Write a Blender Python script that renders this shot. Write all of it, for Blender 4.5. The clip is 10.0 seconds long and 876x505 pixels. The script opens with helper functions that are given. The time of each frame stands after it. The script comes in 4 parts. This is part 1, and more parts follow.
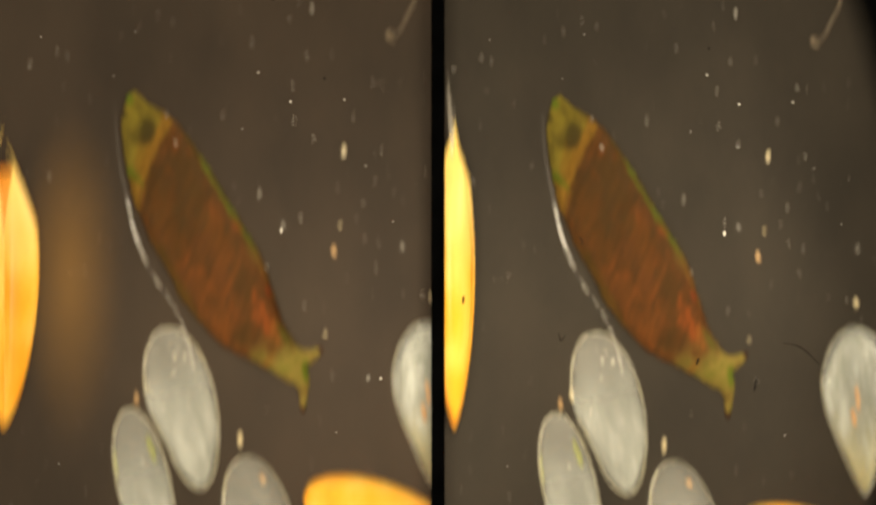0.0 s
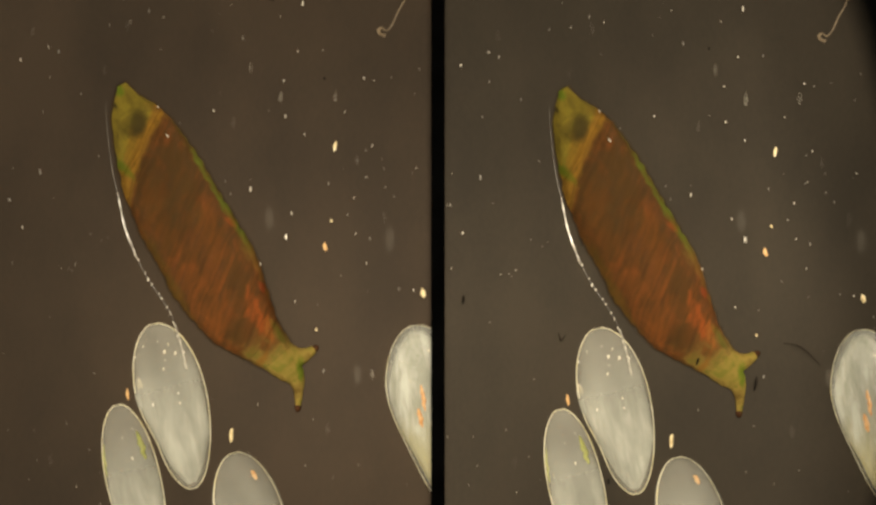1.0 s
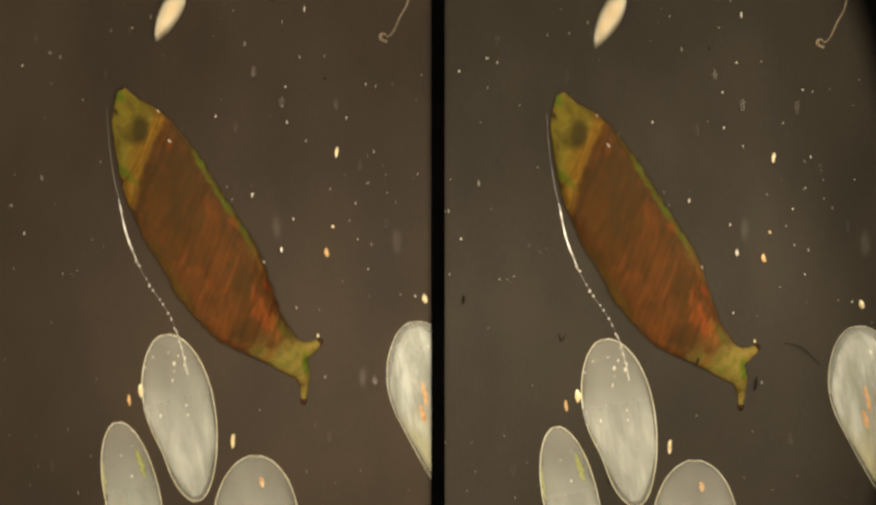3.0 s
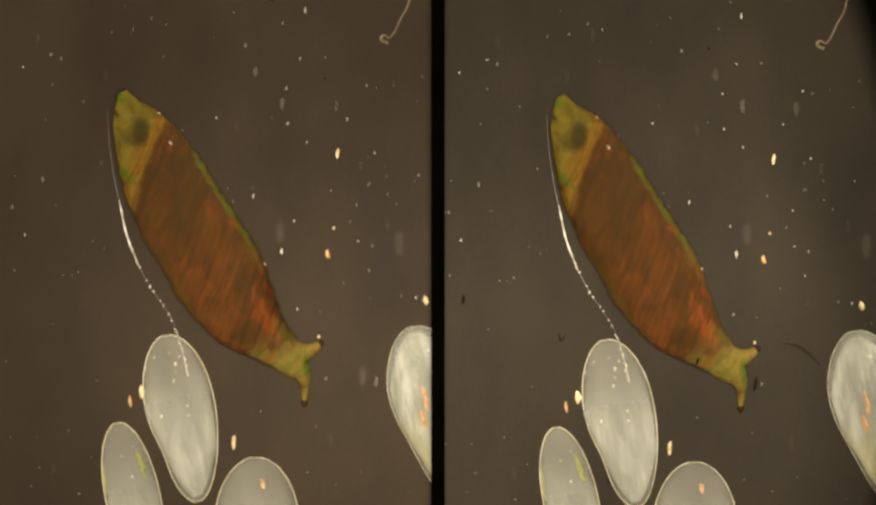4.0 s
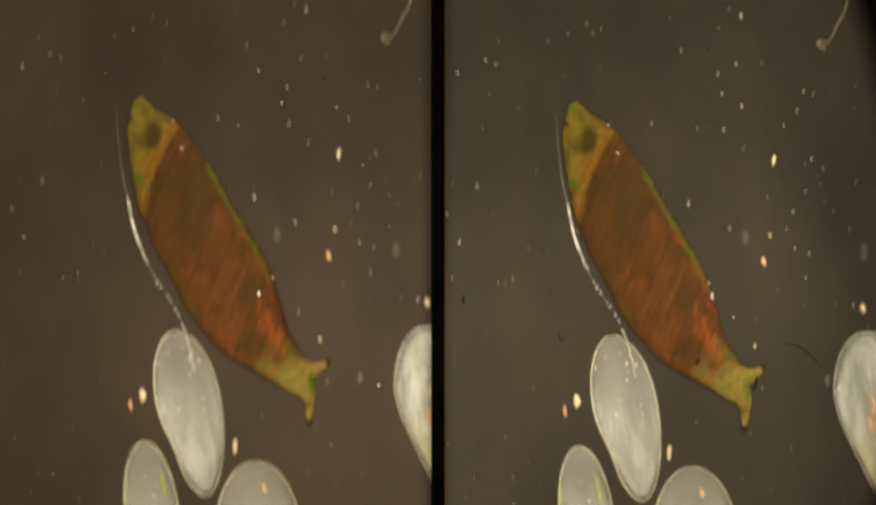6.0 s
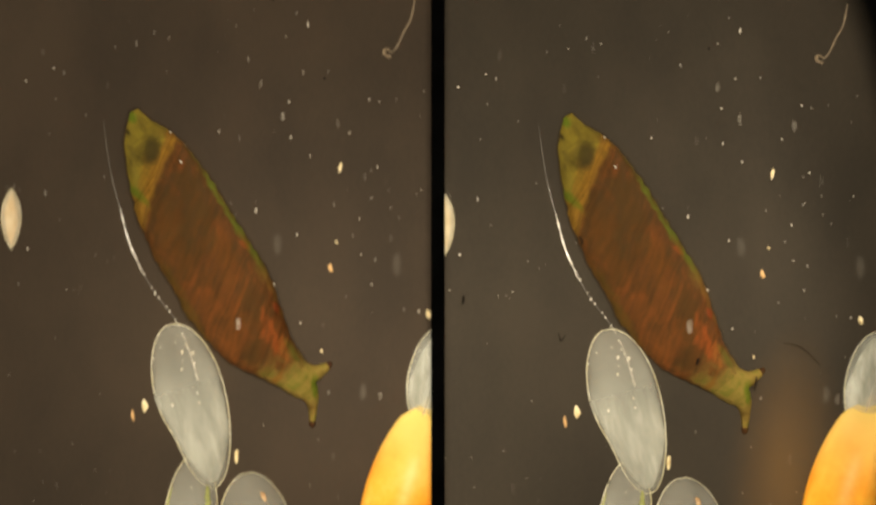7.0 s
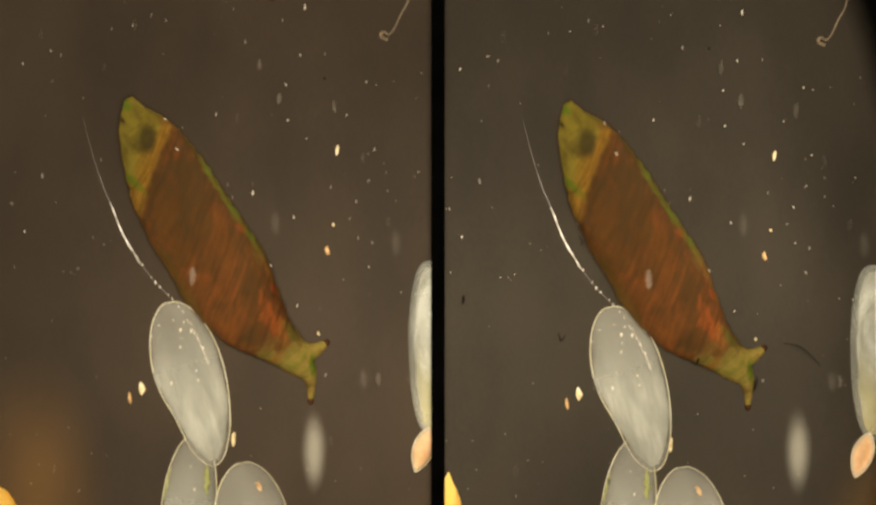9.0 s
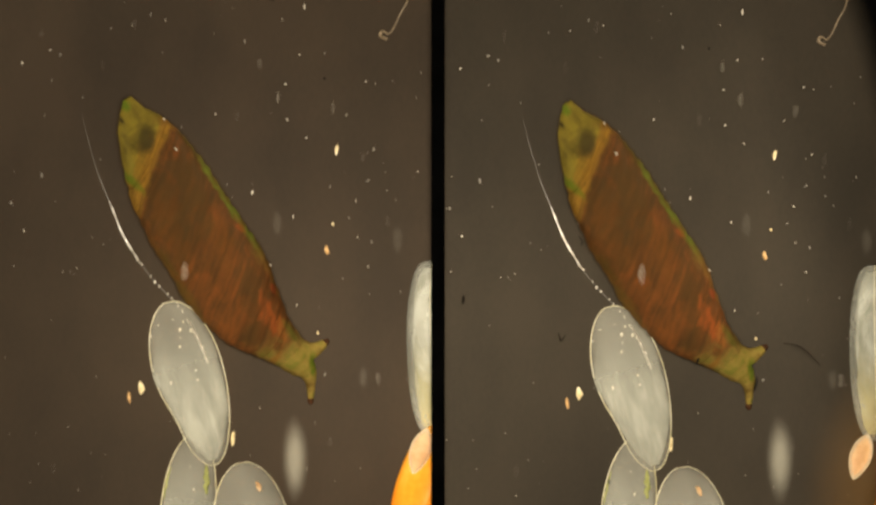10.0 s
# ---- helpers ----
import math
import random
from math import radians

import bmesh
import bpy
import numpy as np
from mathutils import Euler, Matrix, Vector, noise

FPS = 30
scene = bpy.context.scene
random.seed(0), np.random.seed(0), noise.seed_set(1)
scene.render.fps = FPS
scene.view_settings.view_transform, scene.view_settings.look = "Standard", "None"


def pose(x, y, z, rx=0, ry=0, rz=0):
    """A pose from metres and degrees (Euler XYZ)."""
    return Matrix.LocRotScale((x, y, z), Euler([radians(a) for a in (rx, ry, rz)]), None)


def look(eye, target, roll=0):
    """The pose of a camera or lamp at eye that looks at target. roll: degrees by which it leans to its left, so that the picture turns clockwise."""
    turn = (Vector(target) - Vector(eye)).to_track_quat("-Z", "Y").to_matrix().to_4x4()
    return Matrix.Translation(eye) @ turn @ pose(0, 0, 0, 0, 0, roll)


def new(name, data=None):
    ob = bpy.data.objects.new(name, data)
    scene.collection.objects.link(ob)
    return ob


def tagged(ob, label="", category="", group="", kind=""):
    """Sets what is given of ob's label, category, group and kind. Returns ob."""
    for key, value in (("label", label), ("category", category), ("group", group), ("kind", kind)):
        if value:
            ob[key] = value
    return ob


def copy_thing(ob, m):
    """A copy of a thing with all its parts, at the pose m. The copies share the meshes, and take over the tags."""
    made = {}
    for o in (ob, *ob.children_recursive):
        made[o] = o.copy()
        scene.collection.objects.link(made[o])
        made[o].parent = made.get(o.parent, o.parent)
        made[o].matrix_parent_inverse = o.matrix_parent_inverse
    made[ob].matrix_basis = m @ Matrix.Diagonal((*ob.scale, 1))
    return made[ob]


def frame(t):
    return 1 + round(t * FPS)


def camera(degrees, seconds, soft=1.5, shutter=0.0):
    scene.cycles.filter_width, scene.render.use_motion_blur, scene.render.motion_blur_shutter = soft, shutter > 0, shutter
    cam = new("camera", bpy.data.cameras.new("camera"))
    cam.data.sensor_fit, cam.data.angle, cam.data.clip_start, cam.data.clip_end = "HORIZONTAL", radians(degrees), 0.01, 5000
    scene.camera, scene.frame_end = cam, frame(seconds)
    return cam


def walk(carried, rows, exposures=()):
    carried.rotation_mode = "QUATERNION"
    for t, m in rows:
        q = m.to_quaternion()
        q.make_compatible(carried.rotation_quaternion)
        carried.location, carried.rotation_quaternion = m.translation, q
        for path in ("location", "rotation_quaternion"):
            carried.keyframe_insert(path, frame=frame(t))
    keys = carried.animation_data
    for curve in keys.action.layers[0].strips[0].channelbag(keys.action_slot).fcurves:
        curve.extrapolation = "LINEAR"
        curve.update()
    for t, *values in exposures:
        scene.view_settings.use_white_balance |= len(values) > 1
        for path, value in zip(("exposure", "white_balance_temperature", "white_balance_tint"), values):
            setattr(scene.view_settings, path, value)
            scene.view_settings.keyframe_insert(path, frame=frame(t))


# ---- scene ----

# A stereo microscope's twin picture: two dark trays side by side behind a black septum.
# The specimens are a millimetre or two long; a millimetre is built as one metre. Lengths in the code are in units of U,
# 1/300 of that; places u, v run right and down from the upper left of the field.
U = 1.0 / 300.0
WIDE, HIGH = 1568.0, 904.0
REACH = 30000.0                      # the objective's height over the left tray, in U
STEP = 160.0                         # the right tray lies this much higher
BLUR = 800.0                         # how far the objective is racked up at full defocus
FOCUS = [(0, 1.0), (0.5, 0.72), (0.8, 0.3), (1.0, 0.0), (1.5, 0.0), (2.0, 0.0), (2.5, 0.0), (4.0, 0.0), (4.5, 0.0), (4.8, 0.45), (5.0, 0.85),
         (5.5, 1.0), (5.7, 0.8), (6.4, 0.3), (6.8, 0.1), (7.0, 0.15), (7.2, 0.6), (7.5, 1.0), (8.0, 0.95), (8.2, 0.5), (8.5, 0.0), (9.0, 0.0), (10.0, 0.0)]
# how the picture of the trays wanders: seconds, left u and v, right u and v
DRIFT = [(0, 16, 8, -13, 8), (0.5, 10, 1, -9, 1), (1.0, 0, 0, 0, 0), (1.5, 0, 4, 1.5, 4.5), (2.0, 4.5, 18, -1, 19), (2.5, 2.5, 9.5, -3, 9.5),
         (4.0, 4.5, 13, -3, 13), (4.5, 3, 12, -3, 12), (5.0, 14, 33, -7.5, 33), (5.5, 12, 15, -10, 16), (6.8, 2.5, 29, 2, 29), (7.0, 9.5, 38, -5, 39),
         (7.5, 18, 24, -14, 22), (8.0, 14.5, 7.5, -13, 7), (8.5, 3, 1, 0, 1), (9.0, 4, 7, -1.5, 7), (9.5, 3, 6, -1, 6), (10.0, 3, 6, -1, 6)]


def between(table, t, k=1):
    return float(np.interp(t, [r[0] for r in table], [r[k] for r in table]))


def objective(t):
    return REACH + BLUR * between(FOCUS, t)


def apart(t):
    """Right field less left field at t, for what lies on the trays."""
    return 788 + between(DRIFT, t, 3) - between(DRIFT, t, 1), 10 + between(DRIFT, t, 4) - between(DRIFT, t, 2)


def place(u, v, z, t=1.0):
    k = (objective(t) - z) / REACH * U
    return Vector(((u - WIDE / 2) * k, (HIGH / 2 - v) * k, z * U))


def set_at(u, v, z, turn=0, tilt=0, roll=0, t=1.0):
    p = place(u, v, z, t)
    return Matrix.Translation(p) @ pose(0, 0, 0, 0, 0, turn) @ pose(0, 0, 0, tilt) @ pose(0, 0, 0, 0, roll)


# ---- camera ----
cam = camera(math.degrees(2 * math.atan(WIDE / 2 / REACH)), 10.0, soft=2.6, shutter=0.5)
cam.data.dof.use_dof = True
cam.data.dof.focus_distance = (REACH - 170) * U
cam.data.dof.aperture_ratio = 2.6
cam.data.dof.aperture_fstop = cam.data.lens * 0.001 / (2 * 6.0 / 480.0 * REACH * U)
EXPOSED = [(0, -0.24), (0.25, -0.36), (0.5, -0.42), (1.0, -0.37), (4.0, -0.36), (4.5, -0.29), (5.0, -0.22), (5.4, -0.36), (6.8, -0.38), (7.5, -0.33), (8.0, -0.24), (8.4, -0.33), (9.0, -0.33), (10.0, -0.35)]
walk(cam, [(t, pose(0, 0, objective(t) * U)) for t, f in FOCUS], exposures=EXPOSED)

# ---- light: the microscope's lamps, one soft lamp high beside the tube and low lamps all round, and two added fill spots ----
world = bpy.data.worlds.new("world")
scene.world = world
world.use_nodes = True
world.node_tree.nodes["Background"].inputs[0].default_value = (0.9, 0.95, 1.0, 1)
world.node_tree.nodes["Background"].inputs[1].default_value = 0.12


def lamp(name, eye, watts, size, colour, target=(0, 0, 0), beam=0):
    data = bpy.data.lights.new(name, "SPOT" if beam else "AREA")
    data.energy, data.color = watts, colour
    if beam:
        data.spot_size, data.spot_blend, data.shadow_soft_size = radians(beam), 1.0, size
    else:
        data.shape, data.size = "DISK", size
    ob = new(name, data)
    ob.matrix_world = look(eye, target)


WARM = (1.0, 0.865, 0.65)
for k in range(6):                   # the ring light round the objective
    a = radians(60 * k + 15)
    lamp("ring_lamp", (1.6 * math.cos(a), 1.6 * math.sin(a), 72), 11700, 1.8, WARM)
for a, w in ((200, 34000), (20, 46000), (110, 26000), (290, 30000)):
    lamp("side_lamp", (60 * math.cos(radians(a)), 60 * math.sin(radians(a)), 5.5), w, 10, WARM)
for x, u, v, watts in ((0.1, 630, 620, 275000), (2.6, 1450, 540, 240000)):      # two unseen spots added to brighten the right part of each tray
    lamp("fill_spot", (x, 1.5, 59), watts, 1.2, WARM, place(u, v, 0), 3.0)


# ---- materials ----
def material(name, colours, size=30.0, rough=0.5, fine=6.0, bump=0.3, clear=0.0, through_light=0.0, stretch=(1, 1, 1), warp=0.0, gloss=0.5, fade=None, blotch=None, tone=None):
    """colours: ramp stops (position, rgb) over soft noise of that size; clear: how much is seen through it; through_light: share of light let through; tone: front, rear and the colour towards the front."""
    m = bpy.data.materials.new(name)
    m.use_nodes = True
    n, l = m.node_tree.nodes, m.node_tree.links
    n.clear()
    out = n.new("ShaderNodeOutputMaterial")
    tex, mapping = n.new("ShaderNodeTexCoord"), n.new("ShaderNodeMapping")
    mapping.vector_type = "TEXTURE"
    mapping.inputs["Scale"].default_value = [U * size / s for s in stretch]
    info = n.new("ShaderNodeObjectInfo")
    shift = n.new("ShaderNodeVectorMath")
    shift.operation = "MULTIPLY_ADD"
    shift.inputs[1].default_value = (37.0, 17.0, 5.0)
    l.new(tex.outputs["Object"], mapping.inputs[0])
    l.new(info.outputs["Random"], shift.inputs[0])
    l.new(mapping.outputs[0], shift.inputs[2])
    big, small = n.new("ShaderNodeTexNoise"), n.new("ShaderNodeTexNoise")
    big.inputs["Scale"].default_value, big.inputs["Detail"].default_value = 1.0, 3.0
    big.inputs["Distortion"].default_value = warp
    small.inputs["Scale"].default_value, small.inputs["Detail"].default_value = size / fine, 2.0
    l.new(shift.outputs[0], big.inputs["Vector"])
    l.new(shift.outputs[0], small.inputs["Vector"])
    add = n.new("ShaderNodeMath")
    add.operation = "MULTIPLY_ADD"
    add.inputs[1].default_value, add.inputs[2].default_value = 0.25, -0.125
    l.new(small.outputs["Fac"], add.inputs[0])
    total = n.new("ShaderNodeMath")
    l.new(big.outputs["Fac"], total.inputs[0])
    l.new(add.outputs[0], total.inputs[1])
    value = total.outputs[0]
    ramp = n.new("ShaderNodeValToRGB")
    e = ramp.color_ramp.elements
    while len(e) < len(colours):
        e.new(0.5)
    for stop, (p, c) in zip(e, colours):
        stop.position, stop.color = p, (*c, 1)
    l.new(value, ramp.inputs[0])
    colour = ramp.outputs[0]
    if blotch:
        spread, tint, low, high = blotch
        cloud, span, mul = n.new("ShaderNodeTexNoise"), n.new("ShaderNodeMapRange"), n.new("ShaderNodeMix")
        cloud.inputs["Scale"].default_value, cloud.inputs["Detail"].default_value = 1.0 / (spread * U), 2.0
        l.new(tex.outputs["Object"], cloud.inputs["Vector"])
        span.inputs[1].default_value, span.inputs[2].default_value = low, high
        l.new(cloud.outputs["Fac"], span.inputs[0])
        mul.data_type, mul.blend_type = "RGBA", "MULTIPLY"
        l.new(span.outputs[0], mul.inputs[0])
        l.new(colour, mul.inputs[6])
        mul.inputs[7].default_value = (*tint, 1)
        colour = mul.outputs[2]
    if tone:
        front, rear, tint = tone
        axes, ragged, reach, mix = n.new("ShaderNodeSeparateXYZ"), n.new("ShaderNodeMath"), n.new("ShaderNodeMapRange"), n.new("ShaderNodeMix")
        l.new(tex.outputs["Object"], axes.inputs[0])
        ragged.operation = "MULTIPLY_ADD"
        ragged.inputs[1].default_value = 120 * U
        l.new(big.outputs["Fac"], ragged.inputs[0])
        l.new(axes.outputs["Y"], ragged.inputs[2])
        reach.interpolation_type = "SMOOTHSTEP"
        reach.inputs[1].default_value, reach.inputs[2].default_value = (rear + 60) * U, (front + 60) * U
        l.new(ragged.outputs[0], reach.inputs[0])
        mix.data_type = "RGBA"
        l.new(reach.outputs[0], mix.inputs[0])
        l.new(colour, mix.inputs[6])
        mix.inputs[7].default_value = (*tint, 1)
        colour = mix.outputs[2]
    shader = n.new("ShaderNodeBsdfPrincipled")
    shader.inputs["Roughness"].default_value = rough
    shader.inputs["Specular IOR Level"].default_value = gloss
    l.new(colour, shader.inputs["Base Color"])
    if bump:
        b = n.new("ShaderNodeBump")
        b.inputs["Strength"].default_value, b.inputs["Distance"].default_value = bump, 3 * U
        l.new(value, b.inputs["Height"])
        l.new(b.outputs[0], shader.inputs["Normal"])
    last = shader.outputs[0]
    if through_light:
        tr, mx = n.new("ShaderNodeBsdfTranslucent"), n.new("ShaderNodeMixShader")
        l.new(colour, tr.inputs[0])
        mx.inputs[0].default_value = through_light
        l.new(last, mx.inputs[1])
        l.new(tr.outputs[0], mx.inputs[2])
        last = mx.outputs[0]
    if clear:
        tp, mx = n.new("ShaderNodeBsdfTransparent"), n.new("ShaderNodeMixShader")
        mx.inputs[0].default_value = clear
        if fade:
            apart_, wave, span = n.new("ShaderNodeSeparateXYZ"), n.new("ShaderNodeMath"), n.new("ShaderNodeMapRange")
            l.new(tex.outputs["Object"], apart_.inputs[0])
            wave.operation = "MULTIPLY_ADD"
            wave.inputs[1].default_value = fade[2] * U
            l.new(big.outputs["Fac"], wave.inputs[0])
            l.new(apart_.outputs["Y"], wave.inputs[2])
            span.interpolation_type = "SMOOTHSTEP"
            span.inputs[1].default_value, span.inputs[2].default_value = fade[0] * U, fade[1] * U
            span.inputs[3].default_value, span.inputs[4].default_value = 1.0, clear
            l.new(wave.outputs[0], span.inputs[0])
            l.new(span.outputs[0], mx.inputs[0])
        l.new(last, mx.inputs[1])
        l.new(tp.outputs[0], mx.inputs[2])
        last = mx.outputs[0]
    l.new(last, out.inputs[0])
    return m


FLOOR = material("brown_tray", [(0.32, (0.0230, 0.0150, 0.0078)), (0.68, (0.0342, 0.0223, 0.0120))], 210, 0.6, 9, 0.05, gloss=0.1, stretch=(1.3, 0.7, 1), blotch=(420, (0.94, 0.93, 0.93), 0.44, 0.6))
FLOOR_GREY = material("grey_tray", [(0.32, (0.0200, 0.0149, 0.0086)), (0.68, (0.0305, 0.0229, 0.0138))], 210, 0.6, 9, 0.05, gloss=0.1, stretch=(1.3, 0.7, 1), blotch=(420, (0.94, 0.94, 0.93), 0.44, 0.6))
BLACK = material("black_mask", [(0.4, (0.0006, 0.0006, 0.0006)), (0.6, (0.001, 0.001, 0.001))], 60, 1.0, 3, 0, gloss=0)
SPECK = material("black_speck", [(0.4, (0.006, 0.005, 0.004)), (0.6, (0.012, 0.010, 0.008))], 20, 0.9, 3, 0, gloss=0)
HAIR = material("grey_hair", [(0.4, (0.012, 0.009, 0.006)), (0.6, (0.022, 0.017, 0.011))], 20, 0.9, 3, 0, gloss=0, clear=0.45)
SHELL = material("pale_shell", [(0.3, (0.43, 0.42, 0.355)), (0.5, (0.54, 0.525, 0.45)), (0.7, (0.65, 0.64, 0.55))], 80, 0.5, 9, 0.1, clear=0.70, through_light=0.4, stretch=(1.7, 0.7, 1), gloss=0.15)
FLESH = material("milky_flesh", [(0.34, (0.41, 0.425, 0.375)), (0.5, (0.57, 0.585, 0.52)), (0.66, (0.78, 0.80, 0.72))], 50, 0.6, 10, 0.1, clear=0.36, through_light=0.4, stretch=(2.2, 0.45, 1), gloss=0.05, fade=(165, 0, 80), warp=0.3)
DENSE = material("cloudy_shell", [(0.3, (0.40, 0.41, 0.36)), (0.5, (0.54, 0.55, 0.49)), (0.7, (0.72, 0.73, 0.67))], 60, 0.5, 9, 0.1, clear=0.66, through_light=0.4, stretch=(1.6, 0.7, 1), gloss=0.15)
CLOUDY = material("cloudy_flesh", [(0.34, (0.34, 0.35, 0.27)), (0.5, (0.56, 0.56, 0.48)), (0.66, (0.86, 0.88, 0.80))], 48, 0.6, 10, 0.1, clear=0.25, through_light=0.4, stretch=(2.2, 0.5, 1), gloss=0.05, warp=0.3, tone=(-135, 25, (0.74, 0.66, 0.28)))
MIST = material("glassy_shell", [(0.3, (0.42, 0.40, 0.32)), (0.7, (0.66, 0.63, 0.53))], 40, 0.5, 6, 0.1, clear=0.84, through_light=0.4, gloss=0.1)
RIM = material("shell_rim", [(0.3, (0.85, 0.78, 0.46)), (0.7, (0.98, 0.95, 0.76))], 40, 0.3, 5, 0.1, through_light=0.3)
SPOT = material("pale_spot", [(0.3, (0.80, 0.72, 0.52)), (0.7, (0.95, 0.93, 0.85))], 20, 0.4, 5, 0.1, clear=0.4)
# in ORANGE and DEEP the yellow front holds painted highlights and thin valve colour
ORANGE = material("orange_shell", [(0.3, (0.97, 0.45, 0.02)), (0.5, (1.0, 0.60, 0.045)), (0.7, (1.0, 0.76, 0.15))], 100, 0.42, 12, 0.05, through_light=0.5, gloss=0.35, tone=(150, -60, (1.0, 0.80, 0.24)))
DEEP = material("deep_orange_shell", [(0.3, (0.93, 0.36, 0.015)), (0.5, (1.0, 0.49, 0.03)), (0.7, (1.0, 0.66, 0.09))], 100, 0.42, 12, 0.05, through_light=0.5, gloss=0.35, tone=(190, 30, (1.0, 0.74, 0.18)))
CORE = material("orange_flesh", [(0.3, (0.80, 0.36, 0.04)), (0.7, (0.96, 0.56, 0.13))], 30, 0.5, 8, 0.2, through_light=0.4, gloss=0.1)
PALE_CORE = material("cream_flesh", [(0.3, (0.80, 0.56, 0.26)), (0.7, (0.95, 0.84, 0.58))], 30, 0.5, 8, 0.2, through_light=0.4, gloss=0.1)
CREAM = material("cream_shell", [(0.3, (0.62, 0.54, 0.36)), (0.6, (0.86, 0.80, 0.62))], 40, 0.45, 6, 0.1, clear=0.58, through_light=0.3, gloss=0.2)
FRAY = material("feeler", [(0.3, (0.60, 0.52, 0.40)), (0.7, (0.85, 0.80, 0.68))], 20, 0.5, 4, 0, clear=0.76, through_light=0.4)
MIDDLE = 327.9                        # the middle of the larva's plan


def larva_skin():
    """One skin with its pigment zones: green-yellow head, amber collar, striped orange-brown trunk, olive tail, green margins, red and dark patches.
    s runs from the head end to the tail, w across."""
    m = bpy.data.materials.new("larva_skin")
    m.use_nodes = True
    n, l = m.node_tree.nodes, m.node_tree.links
    n.clear()
    tex = n.new("ShaderNodeTexCoord")

    def calc(kind, a, b=0.0, c=0.0):
        node = n.new("ShaderNodeMath")
        node.operation = kind
        for k, v in enumerate((a, b, c)):
            if isinstance(v, (int, float)):
                node.inputs[k].default_value = v
            else:
                l.new(v, node.inputs[k])
        return node.outputs[0]

    def cloud(size, detail=2.5, stretch=(1, 1, 1), turn=0.0, warp=0.0):
        mapping, tx = n.new("ShaderNodeMapping"), n.new("ShaderNodeTexNoise")
        mapping.vector_type = "TEXTURE"
        mapping.inputs["Rotation"].default_value = (0, 0, radians(turn))
        mapping.inputs["Scale"].default_value = [U * size / q for q in stretch]
        tx.inputs["Scale"].default_value, tx.inputs["Detail"].default_value, tx.inputs["Distortion"].default_value = 1.0, detail, warp
        l.new(tex.outputs["Object"], mapping.inputs[0])
        l.new(mapping.outputs[0], tx.inputs["Vector"])
        return tx.outputs["Fac"]

    def step(v, a, b, low=0.0, high=1.0):
        node = n.new("ShaderNodeMapRange")
        node.interpolation_type = "SMOOTHSTEP"
        l.new(v, node.inputs[0])
        for k, q in zip((1, 2, 3, 4), (a, b, low, high)):
            node.inputs[k].default_value = q
        return node.outputs[0]

    def blend(f, a, b):
        node = n.new("ShaderNodeMix")
        node.data_type = "RGBA"
        for k, v in ((0, f), (6, a), (7, b)):
            if isinstance(v, (int, float)):
                node.inputs[k].default_value = v
            elif isinstance(v, tuple):
                node.inputs[k].default_value = (*v, 1)
            else:
                l.new(v, node.inputs[k])
        return node.outputs[2]

    def stops(v, *colours):
        ramp = n.new("ShaderNodeValToRGB")
        e = ramp.color_ramp.elements
        while len(e) < len(colours):
            e.new(0.5)
        for stop, (p, c) in zip(e, colours):
            stop.position, stop.color = p, (*c, 1)
        l.new(v, ramp.inputs[0])
        return ramp.outputs[0]

    xyz = n.new("ShaderNodeSeparateXYZ")
    l.new(tex.outputs["Object"], xyz.inputs[0])
    w = calc("MULTIPLY", xyz.outputs["X"], 1 / U)
    s = calc("MULTIPLY_ADD", xyz.outputs["Y"], -1 / U, MIDDLE)
    broad, mid, grit = cloud(70), cloud(24, 3.0), cloud(7)
    q = calc("MULTIPLY_ADD", w, 0.78, s)
    qn = calc("MULTIPLY_ADD", mid, 26.0, calc("ADD", q, -13.0))
    # the trunk: fine slanting stripes over drawn-out blotches
    phase = calc("ADD", calc("MULTIPLY_ADD", broad, 26.0, q), calc("MULTIPLY", xyz.outputs["Z"], 0.3 / U))
    line = n.new("ShaderNodeTexNoise")
    line.noise_dimensions = "1D"
    line.inputs["Scale"].default_value, line.inputs["Detail"].default_value = 1 / 10.5, 1.5
    l.new(phase, line.inputs["W"])
    drawn = cloud(30, 3.0, (0.42, 1, 1), 42, 0.7)
    trunk_value = calc("ADD", calc("MULTIPLY", line.outputs["Fac"], 0.23), calc("MULTIPLY_ADD", drawn, 0.67, calc("MULTIPLY", grit, 0.10)))
    trunk = stops(trunk_value, (0.32, (0.057, 0.025, 0.009)), (0.45, (0.088, 0.034, 0.010)), (0.56, (0.122, 0.042, 0.011)), (0.70, (0.185, 0.056, 0.014)))
    trunk = blend(step(cloud(110, 2.0, (0.6, 1, 1), 42), 0.47, 0.62, 0.0, 0.5), trunk, (0.046, 0.028, 0.008))
    head = stops(calc("MULTIPLY_ADD", cloud(34, 2.0, (0.5, 1, 1), 100, 0.6), 0.9, calc("MULTIPLY", grit, 0.1)),
                 (0.33, (0.090, 0.070, 0.011)), (0.47, (0.150, 0.118, 0.016)), (0.58, (0.210, 0.166, 0.021)), (0.70, (0.185, 0.170, 0.020)))
